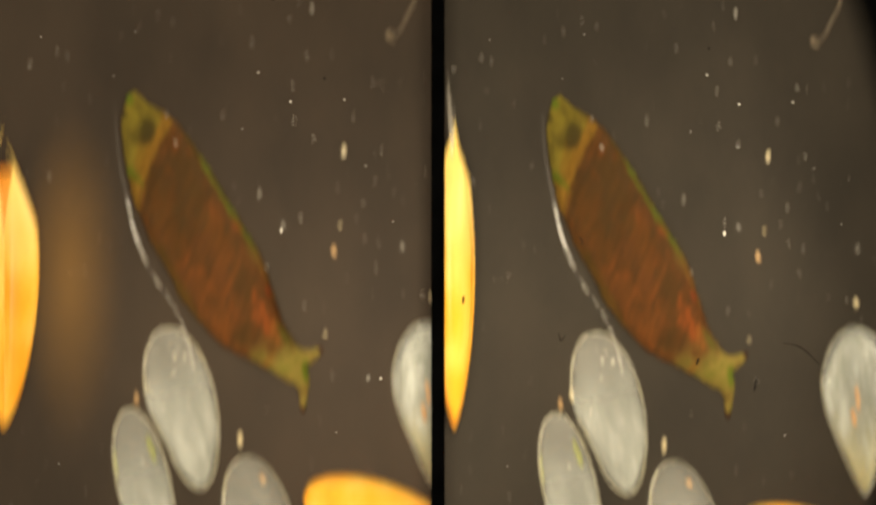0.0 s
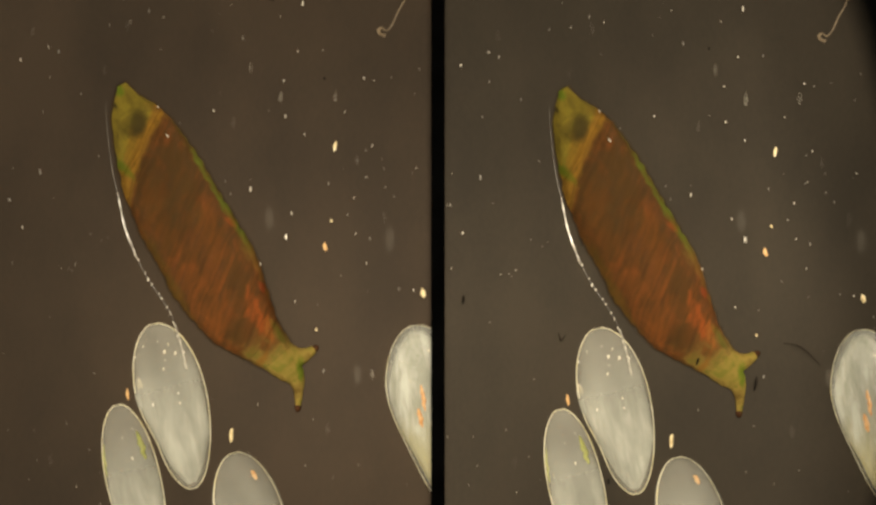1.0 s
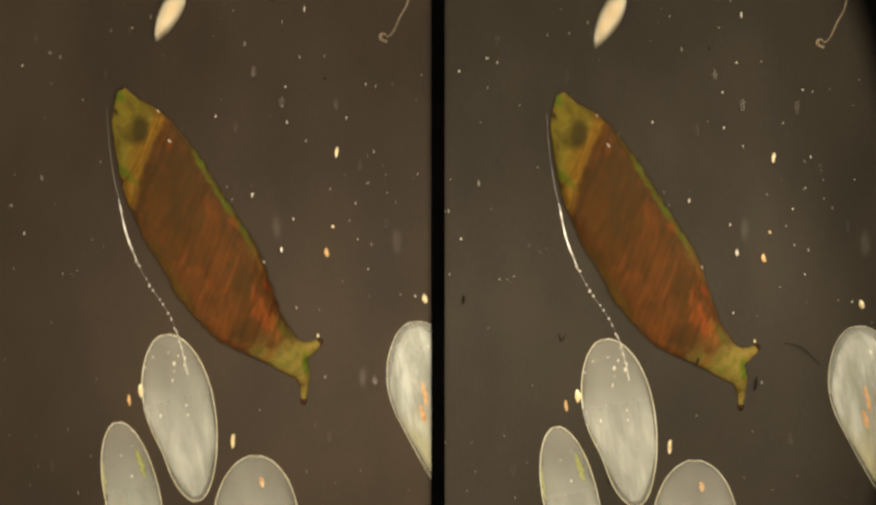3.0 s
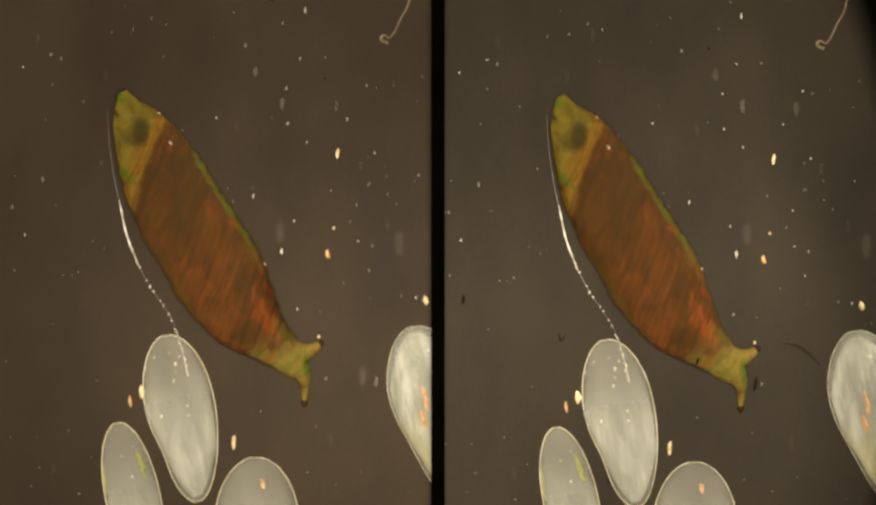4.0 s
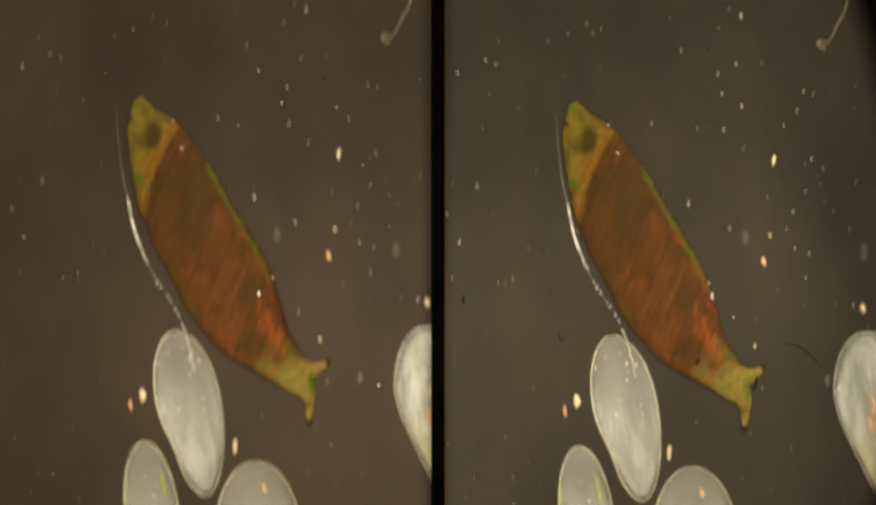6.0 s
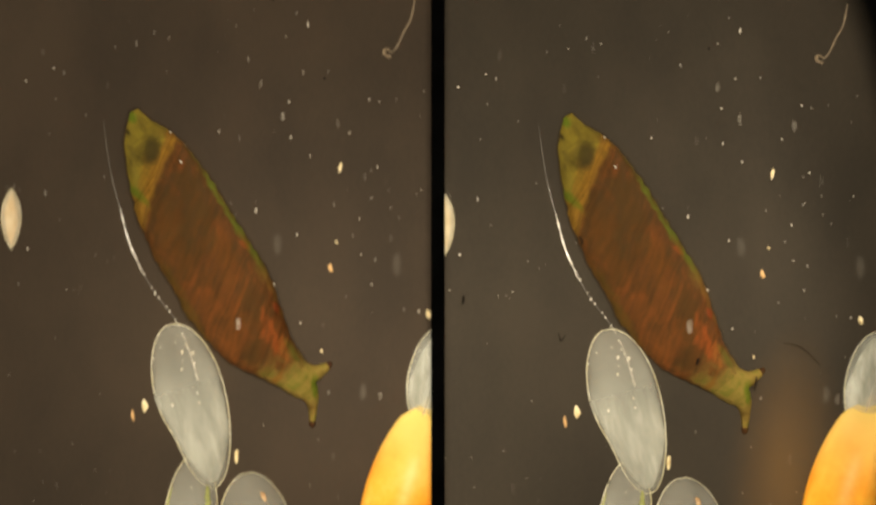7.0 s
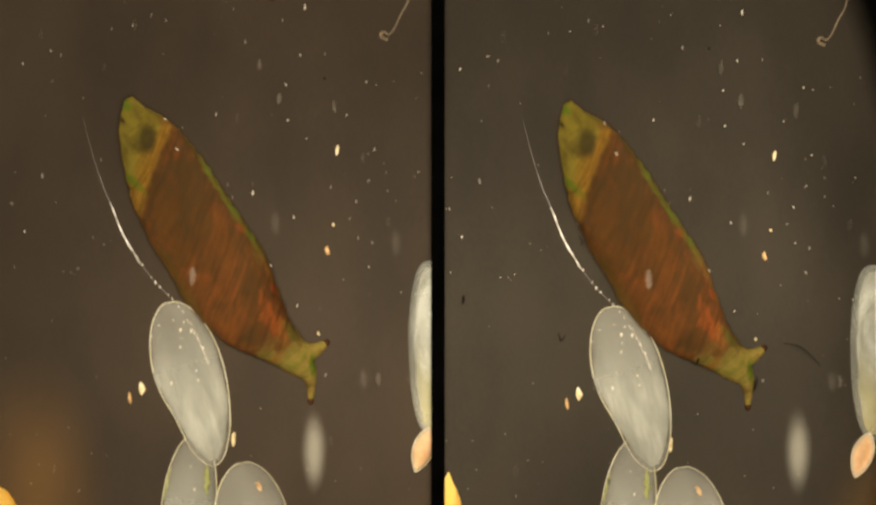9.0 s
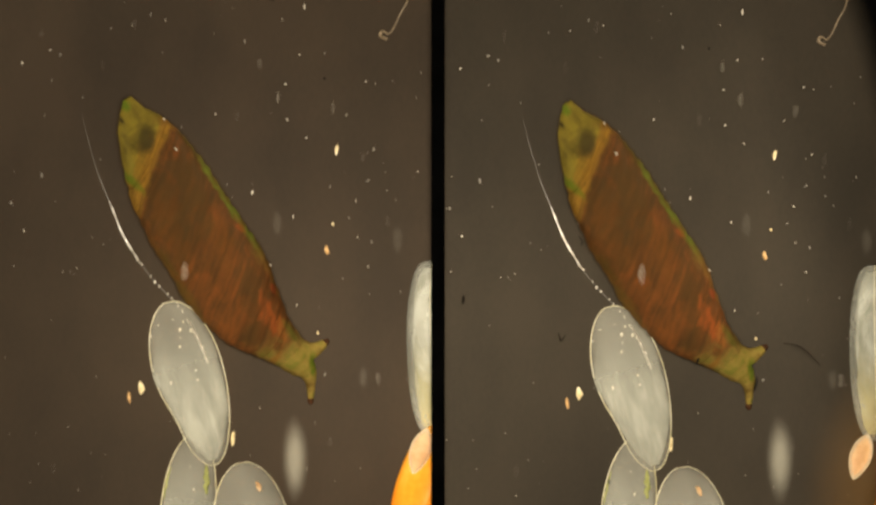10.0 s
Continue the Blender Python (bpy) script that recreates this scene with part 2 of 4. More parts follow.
    amber = stops(calc("MULTIPLY_ADD", line.outputs["Fac"], 0.5, calc("MULTIPLY", mid, 0.5)), (0.36, (0.15, 0.076, 0.010)), (0.62, (0.29, 0.155, 0.019)))
    tail = stops(calc("MULTIPLY_ADD", broad, 0.35, calc("MULTIPLY", mid, 0.65)), (0.36, (0.10, 0.062, 0.014)), (0.45, (0.155, 0.108, 0.026)), (0.54, (0.23, 0.165, 0.038)), (0.64, (0.15, 0.135, 0.024)))
    # the amber collar: a band that slants across and bows towards the head in the middle, and widens towards the near margin
    bow = calc("SUBTRACT", 1.0, calc("POWER", calc("MULTIPLY", calc("ADD", w, 20.0), 1 / 68.0), 2.0))
    bent = calc("MULTIPLY_ADD", bow, 19.0, qn)
    colour = blend(calc("MULTIPLY", step(bent, 66, 84), step(w, 6, -44, 0.0, 0.75)), head, amber)
    colour = blend(step(bent, 86, 102), colour, amber)
    colour = blend(step(bent, 109, 128), colour, trunk)
    colour = blend(step(calc("MULTIPLY_ADD", mid, 70.0, calc("ADD", s, -35.0)), 486, 572), colour, tail)

    def spot(s0, w0, long, wide, turn, ragged, tint, most=1.0, striped=False):
        """A patch of pigment round a place of the plan, with a ragged soft edge."""
        mapping, far = n.new("ShaderNodeMapping"), n.new("ShaderNodeVectorMath")
        mapping.vector_type = "TEXTURE"
        mapping.inputs["Location"].default_value = (w0 * U, -(s0 - MIDDLE) * U, 40 * U)
        mapping.inputs["Rotation"].default_value = (0, 0, radians(turn))
        mapping.inputs["Scale"].default_value = (long * U, wide * U, 70 * U)
        far.operation = "LENGTH"
        l.new(tex.outputs["Object"], mapping.inputs[0])
        l.new(mapping.outputs[0], far.inputs[0])
        nonlocal colour
        reach = calc("ADD", far.outputs["Value"], calc("MULTIPLY_ADD", mid, ragged * 2, -ragged))
        cover = step(reach, 1.25, 0.40, 0.0, most)
        if striped:
            cover = calc("MULTIPLY", cover, step(trunk_value, 0.36, 0.60, 0.12, 1.0))
        colour = blend(cover, colour, tint)

    spot(66, -6, 30, 19, 50, 0.35, (0.034, 0.028, 0.009), 0.85)
    spot(62, 38, 9, 22, 40, 0.8, (0.075, 0.030, 0.010), 0.6)
    spot(20, -25, 11, 5, 110, 0.5, (0.020, 0.018, 0.006), 0.9)
    spot(0, -6, 15, 13, 0, 0.7, (0.080, 0.15, 0.008), 0.9)
    spot(112, -72, 44, 10, 112, 0.5, (0.085, 0.13, 0.007), 0.9)
    spot(173, 17, 110, 48, 70, 1.6, (0.056, 0.034, 0.012), 0.6)
    spot(200, -49, 46, 24, 50, 1.6, (0.125, 0.050, 0.012), 0.3, True)
    spot(291, 6, 60, 26, 60, 1.6, (0.140, 0.052, 0.010), 0.4, True)
    spot(380, 18, 80, 22, 70, 1.6, (0.056, 0.033, 0.011), 0.45)
    spot(308, 56, 18, 6, 110, 1.0, (0.26, 0.060, 0.012), 0.6)
    spot(433, 44, 18, 6, 100, 1.0, (0.27, 0.050, 0.014), 0.7)
    spot(466, 12, 42, 15, 75, 1.2, (0.30, 0.070, 0.015), 0.8, True)
    spot(504, 19, 22, 9, 70, 1.2, (0.30, 0.10, 0.02), 0.7, True)
    spot(450, -62, 60, 22, 60, 1.5, (0.18, 0.056, 0.011), 0.3, True)
    spot(553, -28, 22, 9, 30, 1.0, (0.24, 0.115, 0.018), 0.7)
    spot(598, 32, 26, 10, 65, 1.0, (0.085, 0.13, 0.010), 0.85)
    spot(520, 30, 24, 7, 90, 1.0, (0.075, 0.095, 0.012), 0.6)
    edge = calc("MULTIPLY_ADD", mid, 26.0, calc("ADD", w, -13.0))
    band = calc("MULTIPLY", step(edge, 48, 58), calc("MULTIPLY", step(s, 80, 100), step(s, 400, 330)))
    colour = blend(calc("MULTIPLY", band, step(broad, 0.42, 0.60, 0.35, 0.95)), colour, (0.115, 0.150, 0.018))
    hind = calc("MULTIPLY", step(edge, 44, 54), calc("MULTIPLY", step(s, 320, 380), step(s, 520, 460)))
    colour = blend(calc("MULTIPLY", hind, 0.6), colour, (0.19, 0.098, 0.022))
    under = calc("MULTIPLY", step(edge, -78, -98), step(s, 200, 300))
    colour = blend(calc("MULTIPLY", under, 0.6), colour, (0.085, 0.062, 0.010))
    shader, glow, mix, out, bump = (n.new("ShaderNode" + k) for k in ("BsdfPrincipled", "BsdfTranslucent", "MixShader", "OutputMaterial", "Bump"))
    shader.inputs["Roughness"].default_value, shader.inputs["Specular IOR Level"].default_value = 0.6, 0.03
    bump.inputs["Strength"].default_value, bump.inputs["Distance"].default_value = 0.12, 4 * U
    l.new(trunk_value, bump.inputs["Height"])
    l.new(bump.outputs[0], shader.inputs["Normal"])
    l.new(colour, shader.inputs["Base Color"])
    l.new(colour, glow.inputs[0])
    mix.inputs[0].default_value = 0.3
    for a, b in ((shader.outputs[0], mix.inputs[1]), (glow.outputs[0], mix.inputs[2]), (mix.outputs[0], out.inputs[0])):
        l.new(a, b)
    return m


SKIN = larva_skin()
CUTICLE = material("clear_cuticle", [(0.3, (0.115, 0.066, 0.026)), (0.7, (0.19, 0.115, 0.042))], 26, 0.5, 6, 0.1, clear=0.87, through_light=0.5, gloss=0.05)
DARK = material("dark_tip", [(0.3, (0.014, 0.007, 0.004)), (0.7, (0.05, 0.022, 0.010))], 10, 0.9, 4, 0.1, gloss=0.02)
THREAD = material("glassy_thread", [(0.3, (0.22, 0.20, 0.17)), (0.7, (0.36, 0.33, 0.29))], 20, 0.2, 4, 0.1, clear=0.7)
GLINT = material("painted_glint", [(0.3, (0.85, 0.80, 0.66)), (0.7, (0.95, 0.94, 0.92))], 20, 0.1, 4, 0.1)
PALE_THREAD = material("pale_thread", [(0.3, (0.50, 0.47, 0.38)), (0.7, (0.75, 0.72, 0.62))], 20, 0.3, 4, 0.1, clear=0.6)
GOLD = material("golden_thread", [(0.3, (0.105, 0.072, 0.038)), (0.7, (0.22, 0.165, 0.095))], 18, 0.4, 4, 0.3)
GRIT_WHITE = material("white_grain", [(0.3, (0.46, 0.42, 0.34)), (0.7, (0.88, 0.83, 0.70))], 12, 0.3, 4, 0.3)
GRIT_GREY = material("grey_grain", [(0.3, (0.14, 0.13, 0.11)), (0.7, (0.26, 0.24, 0.20))], 12, 0.4, 4, 0.3)
GRIT_GOLD = material("golden_grain", [(0.3, (0.52, 0.40, 0.19)), (0.7, (0.84, 0.72, 0.44))], 12, 0.3, 4, 0.3)
GRIT_RUST = material("rusty_grain", [(0.3, (0.40, 0.22, 0.08)), (0.7, (0.70, 0.45, 0.20))], 12, 0.3, 4, 0.3)
RUSTY = material("deep_rusty_streak", [(0.3, (0.50, 0.20, 0.04)), (0.7, (0.78, 0.48, 0.20))], 12, 0.4, 4, 0.1, clear=0.42)


# ---- mesh helpers ----
def part(name, bm, mat, parent=None, label="", smooth=True):
    me = bpy.data.meshes.new(name)
    bmesh.ops.recalc_face_normals(bm, faces=bm.faces)
    bmesh.ops.scale(bm, vec=(U, U, U), verts=bm.verts)
    for f in bm.faces:
        f.smooth = smooth
    bm.to_mesh(me)
    bm.free()
    me.materials.append(mat)
    ob = new(name, me)
    ob.parent = parent
    return tagged(ob, label)


def holder(name):
    ob = new(name)
    ob.empty_display_size = 10 * U
    return ob


def skin(bm, rings, caps=True):
    """Joins rings of points into a closed skin."""
    rows = [[bm.verts.new(p) for p in ring] for ring in rings]
    for a, b in zip(rows, rows[1:]):
        for i in range(len(a)):
            j = (i + 1) % len(a)
            bm.faces.new((a[i], a[j], b[j], b[i]))
    if caps:
        bm.faces.new(rows[0])
        bm.faces.new(rows[-1])
    return rows


def tube(bm, points, radii, sides=8):
    """A round bar along points; radii: one for each."""
    pts = [Vector(p) for p in points]
    rings = []
    for i, p in enumerate(pts):
        d = (pts[min(i + 1, len(pts) - 1)] - pts[max(i - 1, 0)]).normalized()
        a = d.cross(Vector((0, 0, 1)) if abs(d.z) < 0.9 else Vector((1, 0, 0))).normalized()
        b = d.cross(a)
        rings.append([p + (a * math.cos(2 * math.pi * k / sides) + b * math.sin(2 * math.pi * k / sides)) * radii[i] for k in range(sides)])
    skin(bm, rings)


def glide(knots, count):
    """A smooth curve through a few knots."""
    k = [Vector(p) for p in knots]
    k = [2 * k[0] - k[1]] + k + [2 * k[-1] - k[-2]]
    out = []
    for i in range(count):
        f = i / (count - 1) * (len(k) - 3)
        j = min(int(f), len(k) - 4)
        f -= j
        a, b, c, d = k[j:j + 4]
        out.append(0.5 * (2 * b + (c - a) * f + (2 * a - 5 * b + 4 * c - d) * f * f + (3 * b - a - 3 * c + d) * f ** 3))
    return out


def pebble(bm, centre, size, rnd, rough=0.25):
    made = bmesh.ops.create_icosphere(bm, subdivisions=1, radius=1.0)["verts"]
    turn = Euler((0, 0, rnd.uniform(-0.4, 0.4))).to_matrix()
    for v in made:
        v.co = turn @ Vector([c * s * (1 + rnd.uniform(-rough, rough)) for c, s in zip(v.co, size)]) + Vector(centre)


# ---- the trays and the eyepiece mask ----
def slab(name, box, mat, parent=None, label="", bevel=0.0):
    bm = bmesh.new()
    bmesh.ops.create_cube(bm, size=1.0)
    x0, y0, z0, x1, y1, z1 = box
    for v in bm.verts:
        v.co = (x0 if v.co.x < 0 else x1, y0 if v.co.y < 0 else y1, z0 if v.co.z < 0 else z1)
    if bevel:
        bmesh.ops.bevel(bm, geom=list(bm.edges), offset=bevel, segments=2, affect="EDGES")
    return part(name, bm, mat, parent, label, smooth=False)


left_floor = tagged(slab("floor_left", (-2200, -1800, -60, 300, 1800, 0), FLOOR), "dark brown-grey matt tray floor, faintly mottled", "tray floor", kind="structure")
right_floor = tagged(slab("floor_right", (0, -1800, STEP - 14, 2200, 1800, STEP), FLOOR_GREY), "dark grey matt tray floor, faintly mottled", "tray floor", kind="structure")

mask = tagged(holder("eyepiece_mask"), "black eyepiece mask with a septum, a dark rim and dust specks", "eyepiece mask")
slab("septum", (-12, -520, 330, 12, 520, 350), BLACK, mask, "straight black septum bar")


def rim_plate():
    """The dark rim of the right eyepiece: a plate with a round opening, seen in the field's corner only."""
    bm = bmesh.new()
    cx, cy, r, z = -758.0, -59.0, 1586.0, 4200.0
    k = (REACH - z) / REACH
    ring = []
    for i in range(49):
        a = radians(-26 + 52 * i / 48)
        ring.append((Vector(((cx + r * math.cos(a)) * k, (cy + r * math.sin(a)) * k, z)), Vector(((cx + 2200 * math.cos(a)) * k, (cy + 2200 * math.sin(a)) * k, z))))
    low = [(bm.verts.new(a), bm.verts.new(b)) for a, b in ring]
    up = [(bm.verts.new(a + Vector((0, 0, 40))), bm.verts.new(b + Vector((0, 0, 40)))) for a, b in ring]
    for i in range(48):
        bm.faces.new((low[i][0], low[i][1], low[i + 1][1], low[i + 1][0]))
        bm.faces.new((up[i][0], up[i + 1][0], up[i + 1][1], up[i][1]))
        bm.faces.new((low[i][0], low[i + 1][0], up[i + 1][0], up[i][0]))
        bm.faces.new((low[i][1], up[i][1], up[i + 1][1], low[i + 1][1]))
    for e in (0, 48):
        bm.faces.new((low[e][0], low[e][1], up[e][1], up[e][0]))
    part("rim", bm, BLACK, mask, "dark round eyepiece rim", smooth=False)


rim_plate()


def mote(knots, radii, mat=SPECK):
    """A black hair or speck of dust on the eyepiece."""
    bm = bmesh.new()
    pts = glide([(u - WIDE / 2, HIGH / 2 - v, 300) for u, v in knots], 12)
    tube(bm, pts, np.interp(np.linspace(0, 1, 12), np.linspace(0, 1, len(radii)), radii), 6)
    part("dust_speck", bm, mat, mask)


for knots, radii in (([(829, 528), (829, 535), (828, 543)], (1, 2.2, 1.2)), ([(998, 594), (1000, 604), (1003, 608), (1010, 598)], (0.6, 1.2, 1.3, 0.5)),
                     ([(1349, 672), (1347, 685), (1344, 698)], (1.2, 2.4, 0.8)), ([(1246, 640), (1242, 651)], (2.2, 1.5)),
                     ([(1396, 613), (1420, 617), (1442, 632), (1461, 653)], (0.6, 1.1, 1.3, 0.7)), ([(1263, 88), (1265, 92)], (1.6, 1.6)),
                     ([(1034, 424), (1040, 432), (1038, 440)], (0.7, 1.2, 0.6)), ([(1086, 853), (1087, 862)], (1.6, 1.6)),
                     ([(487, -2), (494, 4)], (3.5, 2.0)), ([(582, 141), (584, 145)], (1.5, 1.5))):
    mote(knots, radii, HAIR if len(knots) > 3 else SPECK)

MOVES = []                            # (thing, rows of seconds and poses), keyed in motions()
MOVES.append((mask, [(t, pose(0, 0, BLUR * f * U)) for t, f in FOCUS]))


def both(ob, rows, z, lift=STEP, more=(0, 0), right_rows=None):
    """Keys a thing of the left tray and its twin of the right one. rows: seconds, u, v, turn, tilt, roll."""
    def turned(rs, right):
        made = []
        for r in rs:
            t, u, v = r[:3]
            du, dv = apart(t) if right is True else (0, 0)
            made.append((t, set_at(u + du + (more[0] if right is True else 0), v + dv + (more[1] if right is True else 0), z + (lift if right else 0) + (r[6] if len(r) > 6 else 0), *r[3:6], t=t)))
        return made
    twin = copy_thing(ob, Matrix())
    MOVES.append((ob, turned(rows, False)))
    MOVES.append((twin, turned(right_rows, 2) if right_rows else turned(rows, True)))
    return twin


def axis_rows(table):
    """Rows from the upper and lower end of a thing's long axis: t, u1, v1, u2, v2."""
    out = []
    for t, a, b, c, d, *rest in table:
        out.append((t, (a + c) / 2, (b + d) / 2, math.degrees(math.atan2(-(a - c), d - b)), *rest))
    return out


# ---- the striped spindle-shaped animal ----
# along it: place, middle and half width across
S_AT = [-5, 1, 22, 50, 81, 123, 180, 250, 313, 366, 413, 444, 469, 498, 517, 544, 571, 596]
C_AT = [5, 2, -4.5, -3.5, -5, -9, -14.5, -17, -17.5, -18, -19, -20, -19, -14, -10, 0, 8, 16]
H_AT = [4, 11, 22, 41, 54, 65, 75.5, 80, 81.5, 82, 77, 71, 65, 55, 49, 40, 32, 22]
S_FINE = np.arange(-5.0, 597.0)
C_FINE, H_FINE = (np.convolve(np.pad(np.interp(S_FINE, S_AT, k), 9, mode="edge"), np.ones(19) / 19, "valid") for k in (C_AT, H_AT))


def spindle():
    thing = holder("spindle_larva")

    def at(s, w, z=0.0):
        return Vector((w, MIDDLE - s, z))

    def surface(s0, a, out=0.0):
        slant = 0.8 * min(1, max(0, s0 + 5) / 120) * min(1, max(0, (596 - s0) / 130))
        s = s0
        for _ in range(6):
            c, h = np.interp(s, S_FINE, C_FINE), np.interp(s, S_FINE, H_FINE)
            w = c + h * math.cos(a)
            s = min(max(s0 - slant * w * 0.98, -5), 596)
        q = s + 0.85 * w
        fold = (0.8 * math.sin(q / 4.1 + 2.5 * noise.noise((s / 60, w / 60, 3))) + 1.1 * noise.noise((q / 7, a * 1.5, 0))) * min(1, h / 40)
        fold += 3.0 * noise.noise((s / 45, math.cos(a) * 1.4, math.sin(a) * 1.4)) + 1.6 * noise.noise((s / 13, math.cos(a) * 2, math.sin(a) * 2))
        r = h + fold + out
        return at(s, c + r * math.cos(a), 0.80 * r * math.sin(a))

    sides = 72

    def sleeve(bm, a0, a1, swell=0.0, loose=0.0):
        count = max(6, int((a1 - a0) / 4))
        rings = []
        for i in range(count + 1):
            lift = loose + swell * math.sin(math.pi * i / count)
            rings.append([surface(a0 + (a1 - a0) * i / count, 2 * math.pi * k / sides, lift) for k in range(sides)])
        skin(bm, rings)

    for name, a0, a1, swell, label in (("head", -4, 91, 0, "olive-green head end with a dark eye"), ("collar", 91, 112, 1.6, "raised amber collar"),
                                       ("trunk", 112, 520, 0, "orange-brown skin with slanting dark stripes")):
        bm = bmesh.new()
        sleeve(bm, a0, a1, swell)
        part(name, bm, SKIN, thing, label)
    bm = bmesh.new()
    sleeve(bm, -4, 560, 0.0, 4.0)
    part("cuticle", bm, CUTICLE, thing, "thin clear outer skin")
    # the forked tail: its root and two prongs grown together
    bm = bmesh.new()
    sleeve(bm, 516, 596)
    ends = []
    for knots, radii in (([(560, 6), (590, 13), (612, 16), (634, 8), (659, -7)], (32, 26, 16, 8.5, 5.5)), ([(552, 8), (570, 24), (580, 42), (582, 58), (581, 72)], (32, 25, 16, 10, 7))):
        line = glide([at(s, w) for s, w in knots], 20)
        wide = np.interp(np.linspace(0, 1, 20), np.linspace(0, 1, 5), radii)
        tube(bm, line, [r * (1 + 0.12 * noise.noise((i * 0.8, 1, 2))) for i, r in enumerate(wide)], 20)
        ends.append((line[-1], (line[-1] - line[-4]).normalized()))
    tail = part("tail", bm, SKIN, thing, "olive-yellow forked tail end")
    weld = tail.modifiers.new("weld", "REMESH")
    weld.mode, weld.voxel_size, weld.use_smooth_shade = "VOXEL", 2.2 * U, True
    ease = tail.modifiers.new("ease", "SMOOTH")
    ease.factor, ease.iterations = 0.6, 9
    for end, d in ends:
        bm = bmesh.new()
        tube(bm, [end - d * 7, end - d * 2, end + d * 3, end + d * 7], (4.5, 6.2, 5.2, 2.4), 12)
        part("dark_tip", bm, DARK, tail, "blackish prong tip")
    # small pale pebbles put in for the skin's white glints
    for s, a, size in ((135, 0.9, 3.0), (84, 0.3, 2.2), (444, 0.2, 2.4), (575, 0.5, 2.2)):
        bm = bmesh.new()
        pebble(bm, surface(s, a, 1.2), (size * 0.6, size * 1.5, size * 0.6), random.Random(int(s)), 0.3)
        part("clinging_grain", bm, GRIT_WHITE, thing, "pale grain put in for a sparkle")
    return tagged(thing, "brown spiral-striped spindle-shaped larva with green ends on the dark tray", "larva")


larva = spindle()
# seconds, head end u and v, lower prong u and v
LARVA = [(0, 230, 167, 550, 731), (0.5, 228, 159, 547, 723), (1.0, 217, 159, 537, 723), (1.5, 217, 165, 536.5, 727), (2.0, 219, 188, 541.5, 743), (2.5, 217, 168, 546, 710),
         (4.0, 219, 173, 548, 714), (4.5, 217, 175, 547, 711), (5.0, 246, 197, 563, 758), (5.5, 253, 175, 562, 754), (6.8, 232, 197, 556, 745), (7.0, 239, 205, 563, 753),
         (7.5, 245, 191, 571, 741), (8.0, 234, 194, 569, 715), (8.5, 227, 185, 557, 710), (9.0, 230, 185, 559, 711.5), (9.5, 228, 185, 559, 710.5), (10.0, 228, 185, 559, 710.5)]
rows = []
for t, a, b, c, d in LARVA:
    rows.append((t, (a + c) / 2, (b + d) / 2, math.degrees(math.atan2(-(a - c), d - b)), math.degrees(math.acos(min(1, math.hypot(a - c, b - d) / 655.8)))))
both(larva, rows, 110, more=(2, -1))


# ---- the glassy thread beside it ----
def thread():
    thing = holder("glassy_thread")
    path = [(-23, 168, 0), (-19, 110, 6), (-11, 50, 10), (0, 0, 12), (11, -52, 10), (27, -95, 8), (46, -135, 5), (70, -172, 2), (92, -205, 30), (106, -240, 74), (116, -275, 88), (123, -308, 86)]
    line = glide(path, 90)
    rnd = random.Random(4)
    bm = bmesh.new()
    tube(bm, line, [0.85 * min(1, 0.35 + i / 30) * (1 + rnd.uniform(-0.25, 0.25)) for i in range(90)], 8)
    part("strand", bm, THREAD, thing)
    # the glint is put in as a thicker, near-white stretch
    bm = bmesh.new()
    tube(bm, line[23:44], [(1.1 * math.sin(math.pi * (i + 0.6) / 21.4) ** 0.7 + 0.3) * (1 + rnd.uniform(-0.35, 0.45)) for i in range(21)], 8)
    part("bright_stretch", bm, GLINT, thing, "stretch whitened as a glint")
    bm = bmesh.new()
    for i in range(36, 90):
        if rnd.random() < 0.6:
            r = rnd.choice((0.9, 1.2, 1.2, 1.7))
            pebble(bm, line[i] + Vector((rnd.uniform(-1.8, 1.8), rnd.uniform(-2, 2), 1.5)), (r, r * rnd.uniform(1.2, 2.2), r), rnd)
    tagged(part("beads", bm, GRIT_WHITE, thing, "tiny pale beads"), kind="stuff")
    # the lit end's brightness is put into its pale colour
    bm = bmesh.new()
    tube(bm, [p + Vector((0, 0, 1.5)) for p in line[70:]], [1.3 * (1 + 0.5 * rnd.random()) for i in range(20)], 8)
    part("lit_end", bm, PALE_THREAD, thing, "end tinted paler as if lit")
    return tagged(thing, "thin colourless glassy thread with a painted bright glint beside the larva", "thread")


# seconds, the glint's place, turn
THREAD_AT = [(0, 228, 358, 0), (0.5, 223, 352, 0), (1.0, 212, 352, 0), (1.5, 212, 356, 0), (2.0, 216, 371, 0), (2.5, 214, 362, 0), (4.0, 215, 365, 0), (4.5, 214, 364, 0), (5.0, 237, 388, -1),
             (5.5, 243, 358, -2), (6.8, 210, 371, 3), (7.0, 217, 380, 3), (7.5, 221, 378, 6), (8.0, 208, 385, 9), (8.5, 199, 365, 10), (9.0, 200, 369, 10), (10.0, 199, 368, 10)]
both(thread(), [(t, u, v, a) for t, u, v, a in THREAD_AT], 10, more=(6, -1))


